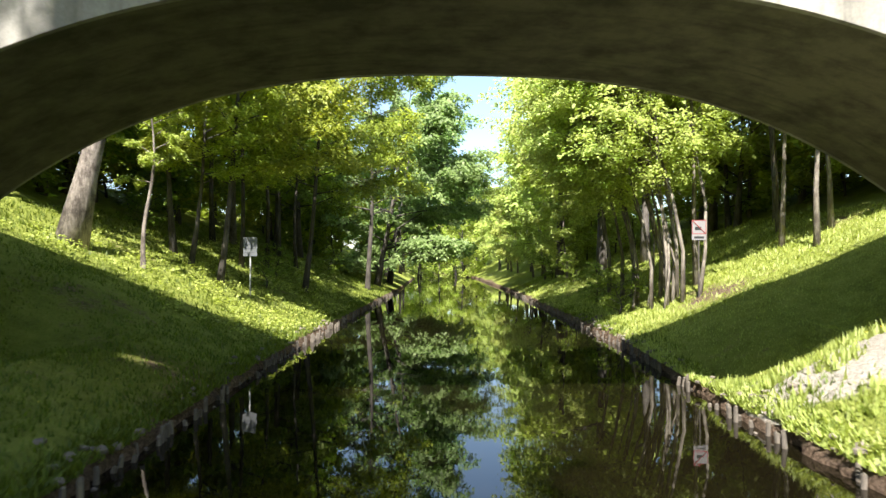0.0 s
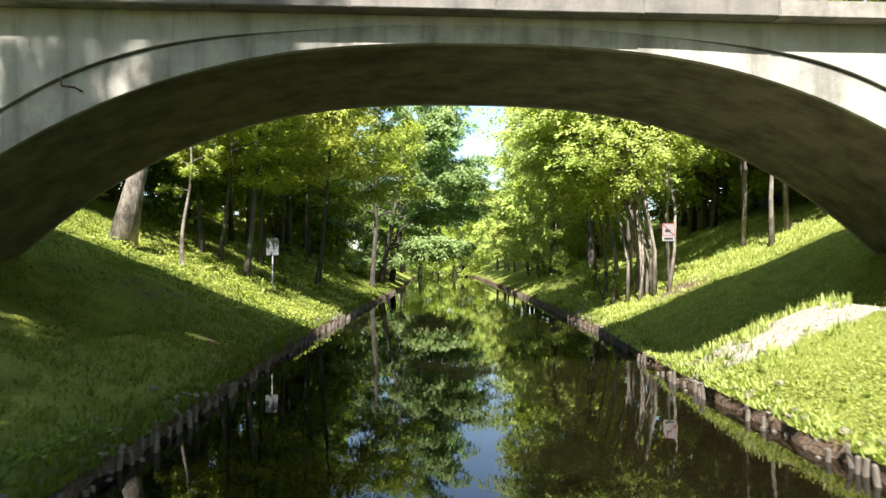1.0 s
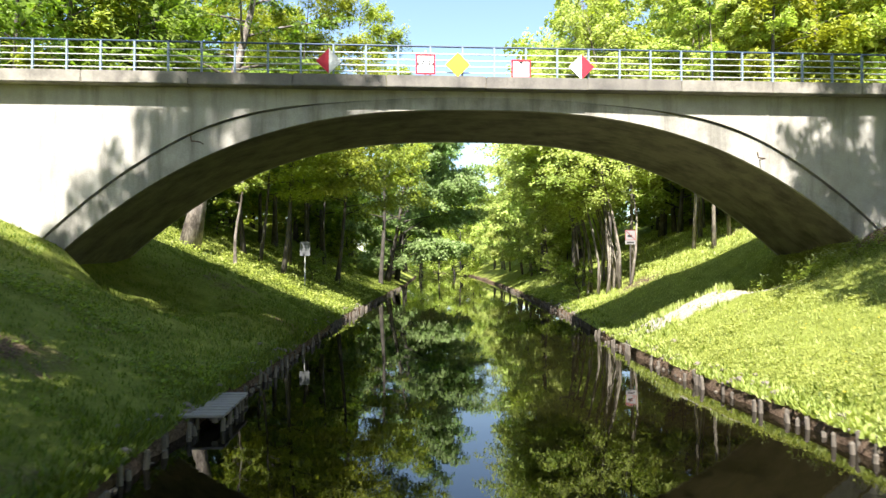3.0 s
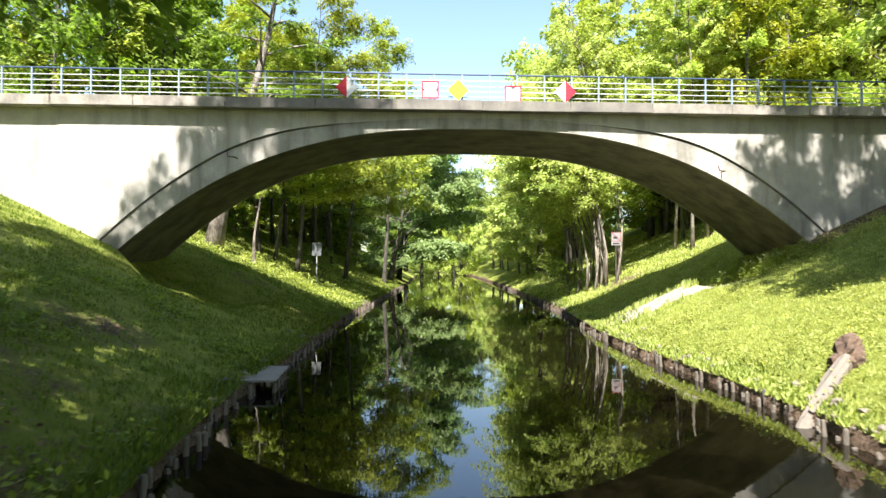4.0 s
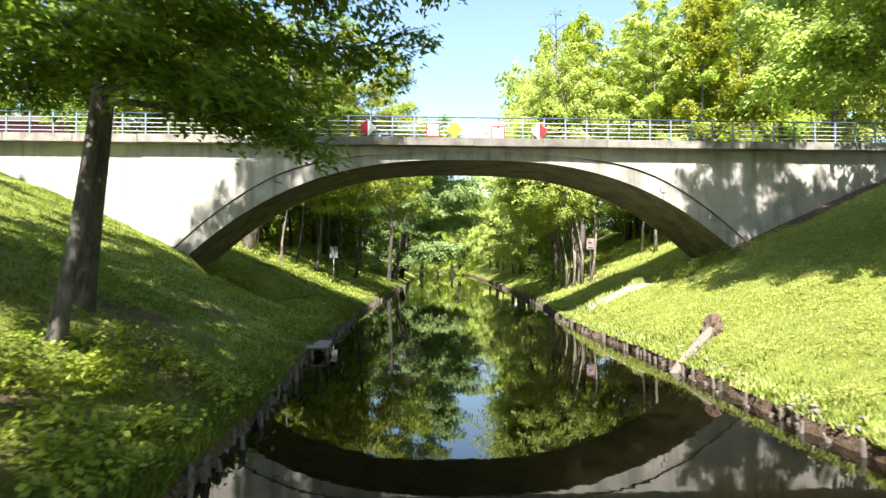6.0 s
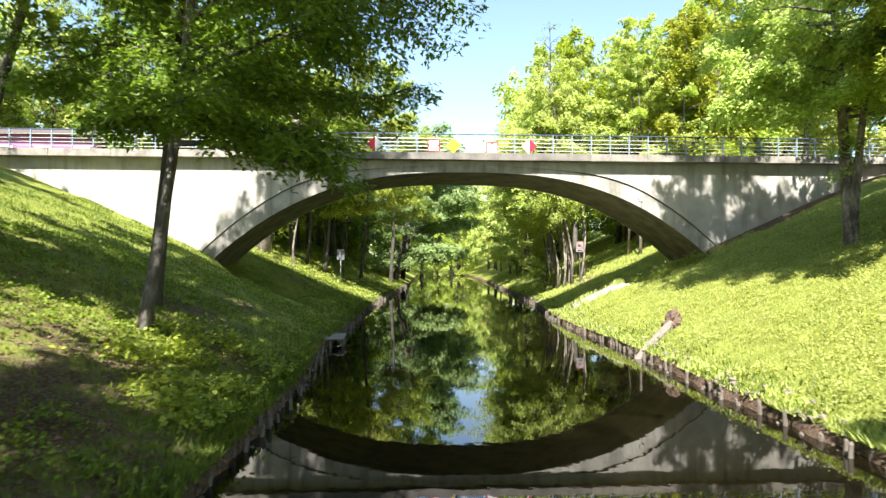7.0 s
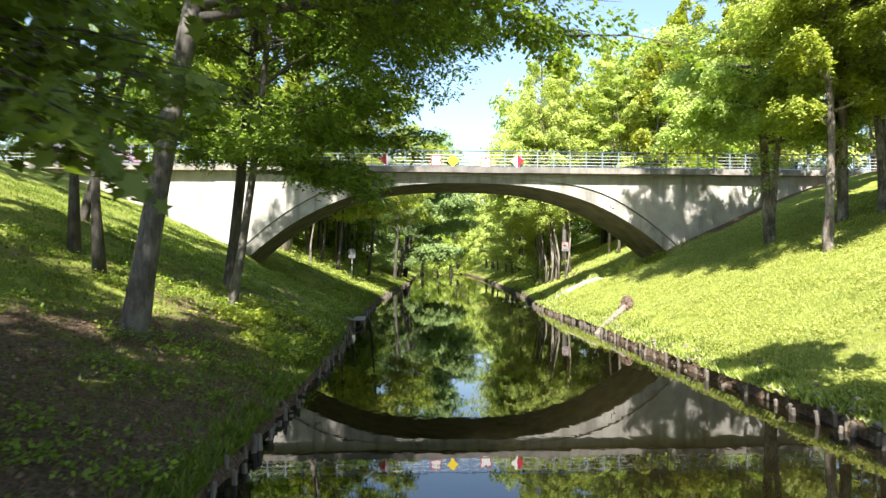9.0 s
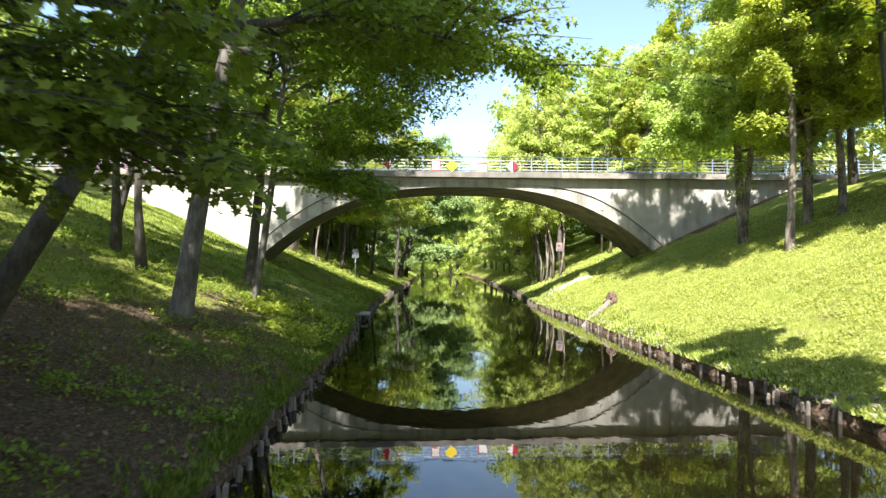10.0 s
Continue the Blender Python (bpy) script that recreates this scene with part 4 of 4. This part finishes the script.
kind_of_tree("bank_lime", "lime_tree", "low bushy lime tree in fresh leaf at the canal's edge", "tree", seed=131, height=10, girth=0.12, base=1.8, reach=3.0, limbs=24, leaves=8500, size=0.24,
             bark=MAT_BARK_GREY, leaf=MAT_LEAF_LIME, lean=(-1.2, 0), fine=False, thick=0.2, twigs=5, wide=0.6, sunward=0.7)
for k in range(9):
    wy = 46 + 8.5 * k
    plant("bank_lime", edges(wy)[1] + 3.2 + wood.uniform(-0.6, 1.0), wy, wood.uniform(0.8, 1.1) * (1 + 0.05 * k), wood.uniform(-0.5, 0.5), group="trees beyond the bridge")
plant("bare", 13.4, 36.5, 1.3, 2.5, group="trees beyond the bridge")
def woods(n, x0, x1, y0, y1, kinds, seed, gap, group):
    """Trees scattered over a strip of wood, none nearer to another than gap."""
    rnd, got = random.Random(seed), []
    for _ in range(n * 12):
        if len(got) >= n:
            break
        x, y = rnd.uniform(x0, x1), rnd.uniform(y0, y1)
        if all((x - a) ** 2 + (y - b) ** 2 > gap * gap for a, b in got):
            got.append((x, y))
            plant(rnd.choice(kinds), x, y, rnd.uniform(0.85, 1.15), rnd.uniform(0, 6.28), group=group)


woods(5, -42, -34, 30, 50, ("far_low", "far_low", "far_low_lime"), 1, 4.0, "wood beyond the bridge")
woods(7, -34, -10, 48, 110, ("far_low", "far_mid", "far_low_lime"), 2, 9.0, "wood beyond the bridge")
woods(14, 19, 46, 12, 36, ("far_low_lime", "far_low_lime", "far_yellow"), 3, 4.0, "wood beyond the bridge")
woods(5, 19, 30, 50, 120, ("far_low_lime", "far_low", "far_lime"), 4, 12.0, "wood beyond the bridge")
woods(9, -24, -15, 14, 34, ("far_low", "far_low_lime"), 11, 3.0, "wood beyond the bridge")
woods(8, -14, -9, 52, 110, ("far_low", "far_low_lime"), 12, 5.0, "wood beyond the bridge")
woods(9, 20, 30, 14, 34, ("far_low_lime", "far_low_lime"), 13, 3.5, "wood beyond the bridge")
woods(5, 19, 24, 44, 100, ("far_low_lime", "far_low_lime"), 14, 6.0, "wood beyond the bridge")
woods(8, -14, 20, 150, 200, ("far_low_lime", "far_low_lime"), 5, 7.0, "wood beyond the bridge")
woods(12, 2, 20, 122, 148, ("far_low_lime", "far_lime", "far_low_lime"), 15, 3.5, "wood beyond the bridge")
woods(4, -44, -36, 4, 30, ("far_low_lime", "far_low"), 9, 5.0, "wood beyond the road")
woods(5, -44, -25, -42, -8, ("far_low_lime", "far_low", "far_mid"), 6, 8.0, "wood behind the west bank")
woods(5, 22, 44, -44, -8, ("far_low_lime", "far_lime", "far_low"), 7, 8.0, "wood behind the east bank")
kind_of_tree("thicket", "bush", "broad leafy bush under the trees", "shrub", seed=113, height=5.5, girth=0.07, base=0.3, reach=2.4, limbs=22, leaves=3600, size=0.24,
             bark=MAT_BARK_DARK, leaf=MAT_LEAF_LIME, fine=False, thick=0.2, wide=0.6, sunward=0.7)
kind_of_tree("dark_thicket", "bush", "dense dark green bush on the slope", "shrub", seed=127, height=5.0, girth=0.07, base=0.2, reach=2.6, limbs=22, leaves=2400, size=0.3,
             bark=MAT_BARK_DARK, leaf=MAT_LEAF_YELLOW, fine=False, thick=0.2, wide=0.6, sunward=0.7)
for k in range(7):
    wy = 44 + 4.5 * k
    plant("thicket", edges(wy)[1] + wood.uniform(6.5, 9.5), wy, wood.uniform(0.8, 1.3), wood.uniform(0, 6), group="bushes beyond the bridge")
for k in range(14):
    wy = 24 + 3.6 * k
    plant("dark_thicket", edges(wy)[0] - wood.uniform(12, 15), wy, wood.uniform(0.8, 1.2), wood.uniform(0, 6), group="bushes beyond the bridge")
for k in range(14):
    wy = 13 + 2.6 * k
    plant("dark_thicket", edges(wy)[1] + wood.uniform(12.5, 15), wy, wood.uniform(0.8, 1.2), wood.uniform(0, 6), group="bushes beyond the bridge")
for wx, wy in ((-7.8, 63), (-9.5, 72), (-11, 58)):
    plant("dark_thicket", wx, wy, 1.3, wood.uniform(0, 6), group="bushes beyond the bridge")
for wx, wy in ((9.3, 20), (10, 26), (12, 33), (-7.5, 24), (-8, 30), (-14, 26), (-17, 31), (-6.5, 45), (12, 40), (13, 52)):
    plant("shrub", wx, wy, wood.uniform(0.6, 1.0), wood.uniform(0, 6), group="shrubs beyond the bridge")


# ---------------------------------------------------------------- bank piles, log, landing, signs
def pile_meshes():
    made = []
    for s in range(7):
        rnd = random.Random(s)
        h = rnd.uniform(0.05, 0.34)
        lean = rnd.uniform(-0.05, 0.05)
        v, f = tube([(0, 0, -0.9), (lean * 0.6, 0, 0.0), (lean, rnd.uniform(-0.03, 0.03), h * 0.9), (lean, 0, h)], [0.05, 0.046, 0.042, 0.028], 8, s, 0.16)
        made.append(mesh_of("stake", v, f, MAT_PILE))
    return made


PILES = pile_meshes()


def pile_row(west, label):
    row = thing("pile_row", pose(0, 0, 0), label, "piling", "canal edge piling")
    rnd = random.Random(5 if west else 6)
    y, far = -44.0, []
    while y < 62:
        l, r = edges(y)
        x = (l + 0.1 if west else r - 0.1) + rnd.uniform(-0.14, 0.14)
        me = PILES[rnd.randrange(7)]
        if rnd.random() < 0.85 and noise.noise(Vector((x, y * 0.6, 8))) > -0.35:
            m = pose(x, y, rnd.uniform(-0.1, 0.03), rnd.uniform(-5, 5), rnd.uniform(-6, 6), rnd.uniform(0, 360))
            if y < 22:
                part("stake", me, None, row, at=m)
            else:
                far.append((m, me))
        y += rnd.uniform(0.15, 0.34)
    vs, fs = [], []
    for m, me in far:
        o = len(vs)
        vs += [m @ v.co for v in me.vertices]
        fs += [tuple(i + o for i in p.vertices) for p in me.polygons]
    ob = part("distant_piles", mesh_of("distant_piles", vs, fs, MAT_PILE), None, row)
    ob["kind"] = "stuff"


pile_row(True, "row of weathered wooden piles along the shaded bank")
pile_row(False, "row of weathered wooden piles along the sunny bank")


def rubble(count, y0, y1, west, name, label):
    rnd = random.Random(31 + west)
    pieces = []
    for i in range(count):
        y = rnd.uniform(y0, y1)
        l, r = edges(y)
        d = abs(rnd.gauss(0.0, 0.28)) + 0.02
        x = l - d if west else r + d
        s = rnd.uniform(0.03, 0.12)
        bm = bmesh.new()
        bmesh.ops.create_icosphere(bm, subdivisions=1, radius=s)
        for v in bm.verts:
            v.co = Vector((v.co.x * rnd.uniform(0.7, 1.3), v.co.y * rnd.uniform(0.7, 1.3), v.co.z * rnd.uniform(0.4, 0.8)))
        z = max(0.18, ground_z(x, y)) + s * 0.25
        pieces.append(([v.co + Vector((x, y, z)) for v in bm.verts], [tuple(v.index for v in f.verts) for f in bm.faces]))
        bm.free()
    v, f = join(pieces)
    tagged(new(name, mesh_of(name, v, f, MAT_STONE)), label, "stones", kind="stuff")


rubble(260, -36, 26, False, "bank_stones", "pale rubble stones strewn along the water's edge")
rubble(90, -12, 26, True, "bank_stones", "pale rubble stones strewn along the shaded edge")


def build_log():
    log = thing("fallen_log", pose(5.92, -13.15, 0.0), "bleached split log lying down the bank into the water", "log")
    v, f = tube([(-0.75, -0.5, -0.36), (-0.35, -0.15, -0.02), (0.05, 0.12, 0.22), (0.7, 0.6, 0.68), (1.35, 1.05, 1.14)], [0.11, 0.15, 0.175, 0.17, 0.13], 13, 3, 0.18)
    part("trunk", mesh_of("trunk", v, f, MAT_LOG), None, log)
    rings = 9
    v, f = tube([(1.12 + 0.36 * k / rings, 0.95 + 0.2 * k / rings, 0.5 + 1.08 * k / rings) for k in range(rings + 1)],
                [0.2 + 0.09 * math.sin(1.1 + 2.3 * k / rings) - (0.12 if k == rings else 0) for k in range(rings + 1)], 18, 5, 0.34)
    part("root_plate", mesh_of("root_plate", v, f, MAT_STUMP), None, log, "dark rotten root end")


build_log()


def build_landing():
    dock = thing("landing_stage", pose(-5.22, -7.8, -0.1, 0, 0, 1.0), "small weathered plank landing on wooden piles", "landing")
    plank = bpy.data.meshes.new("plank")
    bm = box(-0.45, 0.42, -0.115, 0.115, 0.36, 0.41, 0.01)
    bm.to_mesh(plank)
    bm.free()
    plank.materials.append(MAT_PLANK)
    for i in range(9):
        part("plank", plank, None, dock, at=pose(0.01 * math.sin(i * 2.1), -1.6 + i * 0.245, 0.004 * math.sin(i * 5), 0, 0, 0.6 * math.sin(i * 3)))
    for i in range(9):
        part("stake", PILES[i % 7], None, dock, at=pose(0.36, -1.6 + i * 0.25, 0.04, 0, 0, 40 * i))
    part("beam", box(0.2, 0.3, -1.7, 0.45, 0.26, 0.358, 0.01), MAT_PILE, dock)
    part("beam", box(-0.3, -0.2, -1.7, 0.45, 0.26, 0.358, 0.01), MAT_PILE, dock)


MAT_PLANK = simple("grey_plank", (0.24, 0.215, 0.19), 0.9, 0.25, 4, relief=0.4, depth=0.01, stretch=(0.2, 1, 1), coord="Object")
build_landing()


def bank_sign(x, y, z, w, h, foot, rim, label):
    sign = thing("bank_sign", pose(x, y, 0), label, "sign", "signs beyond the bridge")
    part("plate", box(-w / 2, w / 2, -0.012, 0.012, z - h / 2, z + h / 2, 0.004), MAT_SIGN_PALE if rim else MAT_SIGN_GREY, sign)
    part("pole", box(-0.03, 0.03, 0.013, 0.07, foot - 0.4, z + h / 2, 0.006), MAT_BARK_DARK if rim else MAT_STEEL, sign)
    if rim:
        t = 0.024
        for x0, x1, z0, z1 in ((-w / 2, w / 2, h / 2 - t, h / 2), (-w / 2, w / 2, -h / 6 - t, -h / 6), (-w / 2, -w / 2 + t, -h / 6, h / 2 - t), (w / 2 - t, w / 2, -h / 6, h / 2 - t)):
            part("red_rim", box(x0, x1, -0.02, -0.0125, z + z0, z + z1), MAT_RED_FADED, sign, "red painted rim")
        v, f = tube([(-w / 2 + t, -0.016, z + h / 2 - t), (w / 2 - t, -0.016, z - h / 6)], [0.018, 0.018], 6)
        part("red_stroke", mesh_of("red_stroke", v, f, MAT_RED_FADED), None, sign)
        part("symbol", box(-0.16, 0.1, -0.018, -0.0125, z, z + h / 6), MAT_BLACK, sign, "dark pictogram")
        part("symbol", box(-0.2, 0.2, -0.018, -0.0125, z - h / 2.4, z - h / 3.2), MAT_BLACK, sign, "line of small writing")
    else:
        for k in range(4):
            part("writing_bar", box(-w / 2 + 0.07, w / 2 - 0.07 - 0.06 * (k % 2), -0.016, -0.0125, z + h * (0.3 - 0.2 * k) - 0.02, z + h * (0.3 - 0.2 * k) + 0.02), MAT_SIGN_DIM, sign, "faded line of writing")


SLX, SLY = -7.3, 19.6
SRX, SRY = 11.15, 15.6
bank_sign(SLX, SLY, 3.85, 0.6, 0.84, ground_z(SLX, SLY), False, "white notice board on a steel pole on the bank")
bank_sign(SRX, SRY, 4.45, 0.58, 0.8, ground_z(SRX, SRY), True, "white and red prohibition sign on a pole among trees")


# ---------------------------------------------------------------- ground cover
def blades(name, label, count, seed, x_of, size, mat, y0, y1, tall=1.0, keep=None):
    """Grass and weed blades as single narrow leaves that stand on the slope."""
    rng = np.random.default_rng(seed)
    rows = []
    tries = 0
    while len(rows) < count and tries < count * 4:
        tries += 1
        y = y0 + (y1 - y0) * rng.random()
        l, r = edges(y)
        x = x_of(rng, l, r)
        if keep is not None and rng.random() > keep(x, y):
            continue
        z = ground_z(x, y)
        a = rng.random() * 6.283
        s = size * rng.uniform(0.5, 1.4)
        w = s * rng.uniform(0.1, 0.24)
        dx, dy = math.cos(a), math.sin(a)
        bend = s * rng.uniform(0.1, 0.9)
        rows.append(((x - dy * w, y + dx * w, z - 0.02), (x + dy * w, y - dx * w, z - 0.02), (x + dx * bend, y + dy * bend, z + s * tall * rng.uniform(0.5, 1.0))))
    tagged(new(name, quads_mesh(name, np.array(rows).reshape(-1, 3), mat, 3)), label, "grass", kind="stuff")


def lush(x, y):
    return max(0.0, 1.0 - 1.9 * max(0.0, soil_at(x, y)) - 1.3 * sand_at(x, y))


def tufts(x, y):
    return lush(x, y) * (1.0 if noise.noise(Vector((x * 0.8, y * 0.8, 4))) + noise.noise(Vector((x * 2.5, y * 2.5, 4))) * 0.6 > -0.05 else 0.25)


blades("grass", "lush fresh grass and clover on the sunny bank", 120000, 1, lambda g, l, r: r + 0.05 + 14 * g.random() ** 1.2, 0.085, MAT_GRASS, -42, 12, keep=lush)
# blades whose green already carries the shade of the western trees
blades("grass", "western bank grass and weeds in a shade-dark green", 110000, 2, lambda g, l, r: l - 0.05 - 14 * g.random() ** 1.2, 0.1, MAT_GRASS_SHADE, -42, 12, keep=tufts)
blades("grass", "sunlit grass on the bank beyond the bridge", 40000, 3, lambda g, l, r: r + 0.1 + 12 * g.random(), 0.16, MAT_GRASS, 12, 60, keep=lush)
blades("grass", "nettles and grass under the trees beyond the bridge", 35000, 5, lambda g, l, r: l - 0.1 - 12 * g.random(), 0.16, MAT_GRASS_SHADE, 12, 60, keep=lush)
blades("weeds", "taller weeds along the water's edge", 15000, 4, lambda g, l, r: (l - 0.05 - abs(g.normal(0, 0.5))) if g.random() < 0.5 else (r + 0.05 + abs(g.normal(0, 0.5))), 0.14, MAT_GRASS_SHADE, -42, 40, tall=1.1, keep=lambda x, y: 0.7 if noise.noise(Vector((x * 0.5, y * 0.5, 1))) > 0 else 0.15)


# ---------------------------------------------------------------- the pink house beyond the road
def build_house(m):
    house = thing("house", m, "pink rendered house with a dark roof behind trees", "house")
    part("wall", box(-4.0, 4.0, 0, 6, -0.3, 3.4), MAT_PINK, house)
    v = [(-4.4, -0.5, 3.35), (4.4, -0.5, 3.35), (4.4, 6.5, 3.35), (-4.4, 6.5, 3.35), (-4.4, 3, 4.3), (4.4, 3, 4.3)]
    f = [(0, 1, 5, 4), (2, 3, 4, 5), (1, 2, 5), (3, 0, 4), (3, 2, 1, 0)]
    part("roof", mesh_of("roof", v, f, MAT_ROOF), None, house)
    for x, z in ((-2.6, 1.2), (0.0, 1.2), (2.6, 1.2)):
        win = part("window", box(x - 0.55, x + 0.55, -0.03, 0.0, z, z + 1.3), MAT_WHITE, house)
        part("pane", box(x - 0.45, x + 0.45, -0.05, -0.031, z + 0.1, z + 1.2), MAT_GLASS_DARK, win)
    return house


build_house(pose(-28.0, 14.5, 9.0, 0, 0, 3))


# ---------------------------------------------------------------- small yellow flowers
def flowers(count, seed):
    rng = np.random.default_rng(seed)
    rows = []
    while len(rows) < count:
        y = rng.uniform(-30, 4)
        l, r = edges(y)
        west = rng.random() < 0.4
        x = l - 0.6 - 7 * rng.random() if west else r + 0.6 + 7 * rng.random()
        if noise.noise(Vector((x * 0.6, y * 0.6, 21))) < 0.05:
            continue
        z, s = ground_z(x, y) + rng.uniform(0.06, 0.14), rng.uniform(0.008, 0.015)
        rows.append(((x - s, y - s, z), (x + s, y - s, z + s * 0.4), (x + s, y + s, z + s), (x - s, y + s, z + s * 0.6)))
    tagged(new("flowers", quads_mesh("flowers", np.array(rows).reshape(-1, 3), MAT_YELLOW)), "scattered tiny yellow flowers in the grass", "flowers", kind="stuff")


flowers(300, 9)


# ---------------------------------------------------------------- dry leaves and broad-leaved plants on the western bank
def scatter(name, label, category, count, per, spread, size, mat, seed, y0, y1, reach, lift, keep, west=True):
    rng = np.random.default_rng(seed)
    spots = []
    while len(spots) < count:
        y = rng.uniform(y0, y1)
        l, r = edges(y)
        x = l - 0.3 - reach * rng.random() if west else r + 0.3 + reach * rng.random()
        if rng.random() < keep(x, y):
            spots.append((x, y, ground_z(x, y) + lift))
    verts = leaf_cloud(spots, count * per, spread, size, seed, flat=0.35, droop=0.0)
    tagged(new(name, quads_mesh(name, verts, mat)), label, category, kind="stuff")


scatter("leaf_litter", "dry brown leaves strewn under the western trees", "leaves", 12000, 1, 0.02, 0.085, MAT_LITTER, 3, -46, -16, 10, 0.02,
        lambda x, y: min(1.0, max(0.02, soil_at(x, y) * 1.6)))
scatter("broad_leaf_plants", "low broad-leaved weeds between the western trees", "plants", 1700, 13, 0.13, 0.09, MAT_WEED, 4, -46, -4, 9, 0.12,
        lambda x, y: 1.0 if noise.noise(Vector((x * 0.45, y * 0.45, 31))) > 0.12 else 0.03)
scatter("broad_leaf_plants", "bright large-leaved weeds at the foot of the bank", "plants", 170, 16, 0.2, 0.13, MAT_LEAF_YELLOW, 14, -25, -17.5, 2.8, 0.2,
        lambda x, y: 1.0 if noise.noise(Vector((x * 0.7, y * 0.7, 33))) > 0.0 else 0.1)
scatter("broad_leaf_plants", "low nettles beyond the bridge", "plants", 700, 12, 0.16, 0.12, MAT_LEAF_LIME, 6, 11, 40, 9, 0.16,
        lambda x, y: 1.0 if noise.noise(Vector((x * 0.45, y * 0.45, 37))) > 0.0 else 0.1)
scatter("clover_patches", "bright low clover and broad weeds on the sunny bank", "plants", 6500, 11, 0.14, 0.066, MAT_GRASS, 7, -40, 0, 10, 0.07,
        lambda x, y: (1.0 if noise.noise(Vector((x * 0.4, y * 0.4, 41))) > -0.1 else 0.15) * max(0.0, 1 - 1.5 * sand_at(x, y)), west=False)
blades("tall_grass", "wispy tall grass along the sandy path", 2600, 8, lambda g, l, r: r + 0.1 + 5.0 * g.random() ** 1.8, 0.16, MAT_GRASS, -1.0, 4.8, tall=1.5,
       keep=lambda x, y: 0.9 if noise.noise(Vector((x, y, 51))) > 0.1 else 0.02)


# ---------------------------------------------------------------- white umbels on the crest by the arch
def cow_parsley(count, seed):
    rnd = random.Random(seed)
    stems, umbels, spots = [], [], []
    for _ in range(count):
        x, y = rnd.gauss(12.0, 0.8), rnd.gauss(-1.3, 0.4)
        z, h = ground_z(x, y), rnd.uniform(0.3, 0.7)
        spots.append((x, y, z + 0.16))
        top = Vector((x + rnd.uniform(-0.1, 0.1), y + rnd.uniform(-0.1, 0.1), z + h))
        stems.append(tube([(x, y, z - 0.05), top], [0.006, 0.004], 3))
        for _ in range(4):
            e = top + Vector((rnd.uniform(-0.1, 0.1), rnd.uniform(-0.1, 0.1), rnd.uniform(0.0, 0.07)))
            stems.append(tube([top - Vector((0, 0, 0.12)), e], [0.004, 0.003], 3))
            umbels.append(tube([e, e + Vector((0, 0, 0.01))], [0.022, 0.03], 6, rnd.randrange(99), 0.3))
    plants = tagged(thing("cow_parsley", pose(0, 0, 0), "tall cow parsley with pale umbels by the arch", "flowers"), kind="stuff")
    part("stems", mesh_of("stems", *join(stems), MAT_WEED), None, plants)
    part("umbels", mesh_of("umbels", *join(umbels), MAT_UMBEL), None, plants, "pale flower heads")
    part("foliage", quads_mesh("foliage", leaf_cloud(spots, count * 60, 0.16, 0.07, seed, flat=0.7), MAT_WEED), None, plants, "feathery green leaves")


MAT_UMBEL = simple("pale_umbel", (0.42, 0.47, 0.26), 0.8, 0.3, 9)
cow_parsley(40, 12)

blades("bank_fringe", "grass tufts hanging over the water's edge", 16000, 14, lambda g, l, r: r - 0.12 + 0.55 * g.random() ** 1.5, 0.18, MAT_GRASS, -42, 14, tall=0.8,
       keep=lambda x, y: 0.95 if noise.noise(Vector((x * 0.7, y * 0.7, 61))) > -0.05 else 0.12)
blades("bank_fringe", "ragged grass hanging over the shaded water's edge", 13000, 15, lambda g, l, r: l + 0.1 - 0.55 * g.random() ** 1.5, 0.2, MAT_GRASS_SHADE, -44, 14, tall=0.7,
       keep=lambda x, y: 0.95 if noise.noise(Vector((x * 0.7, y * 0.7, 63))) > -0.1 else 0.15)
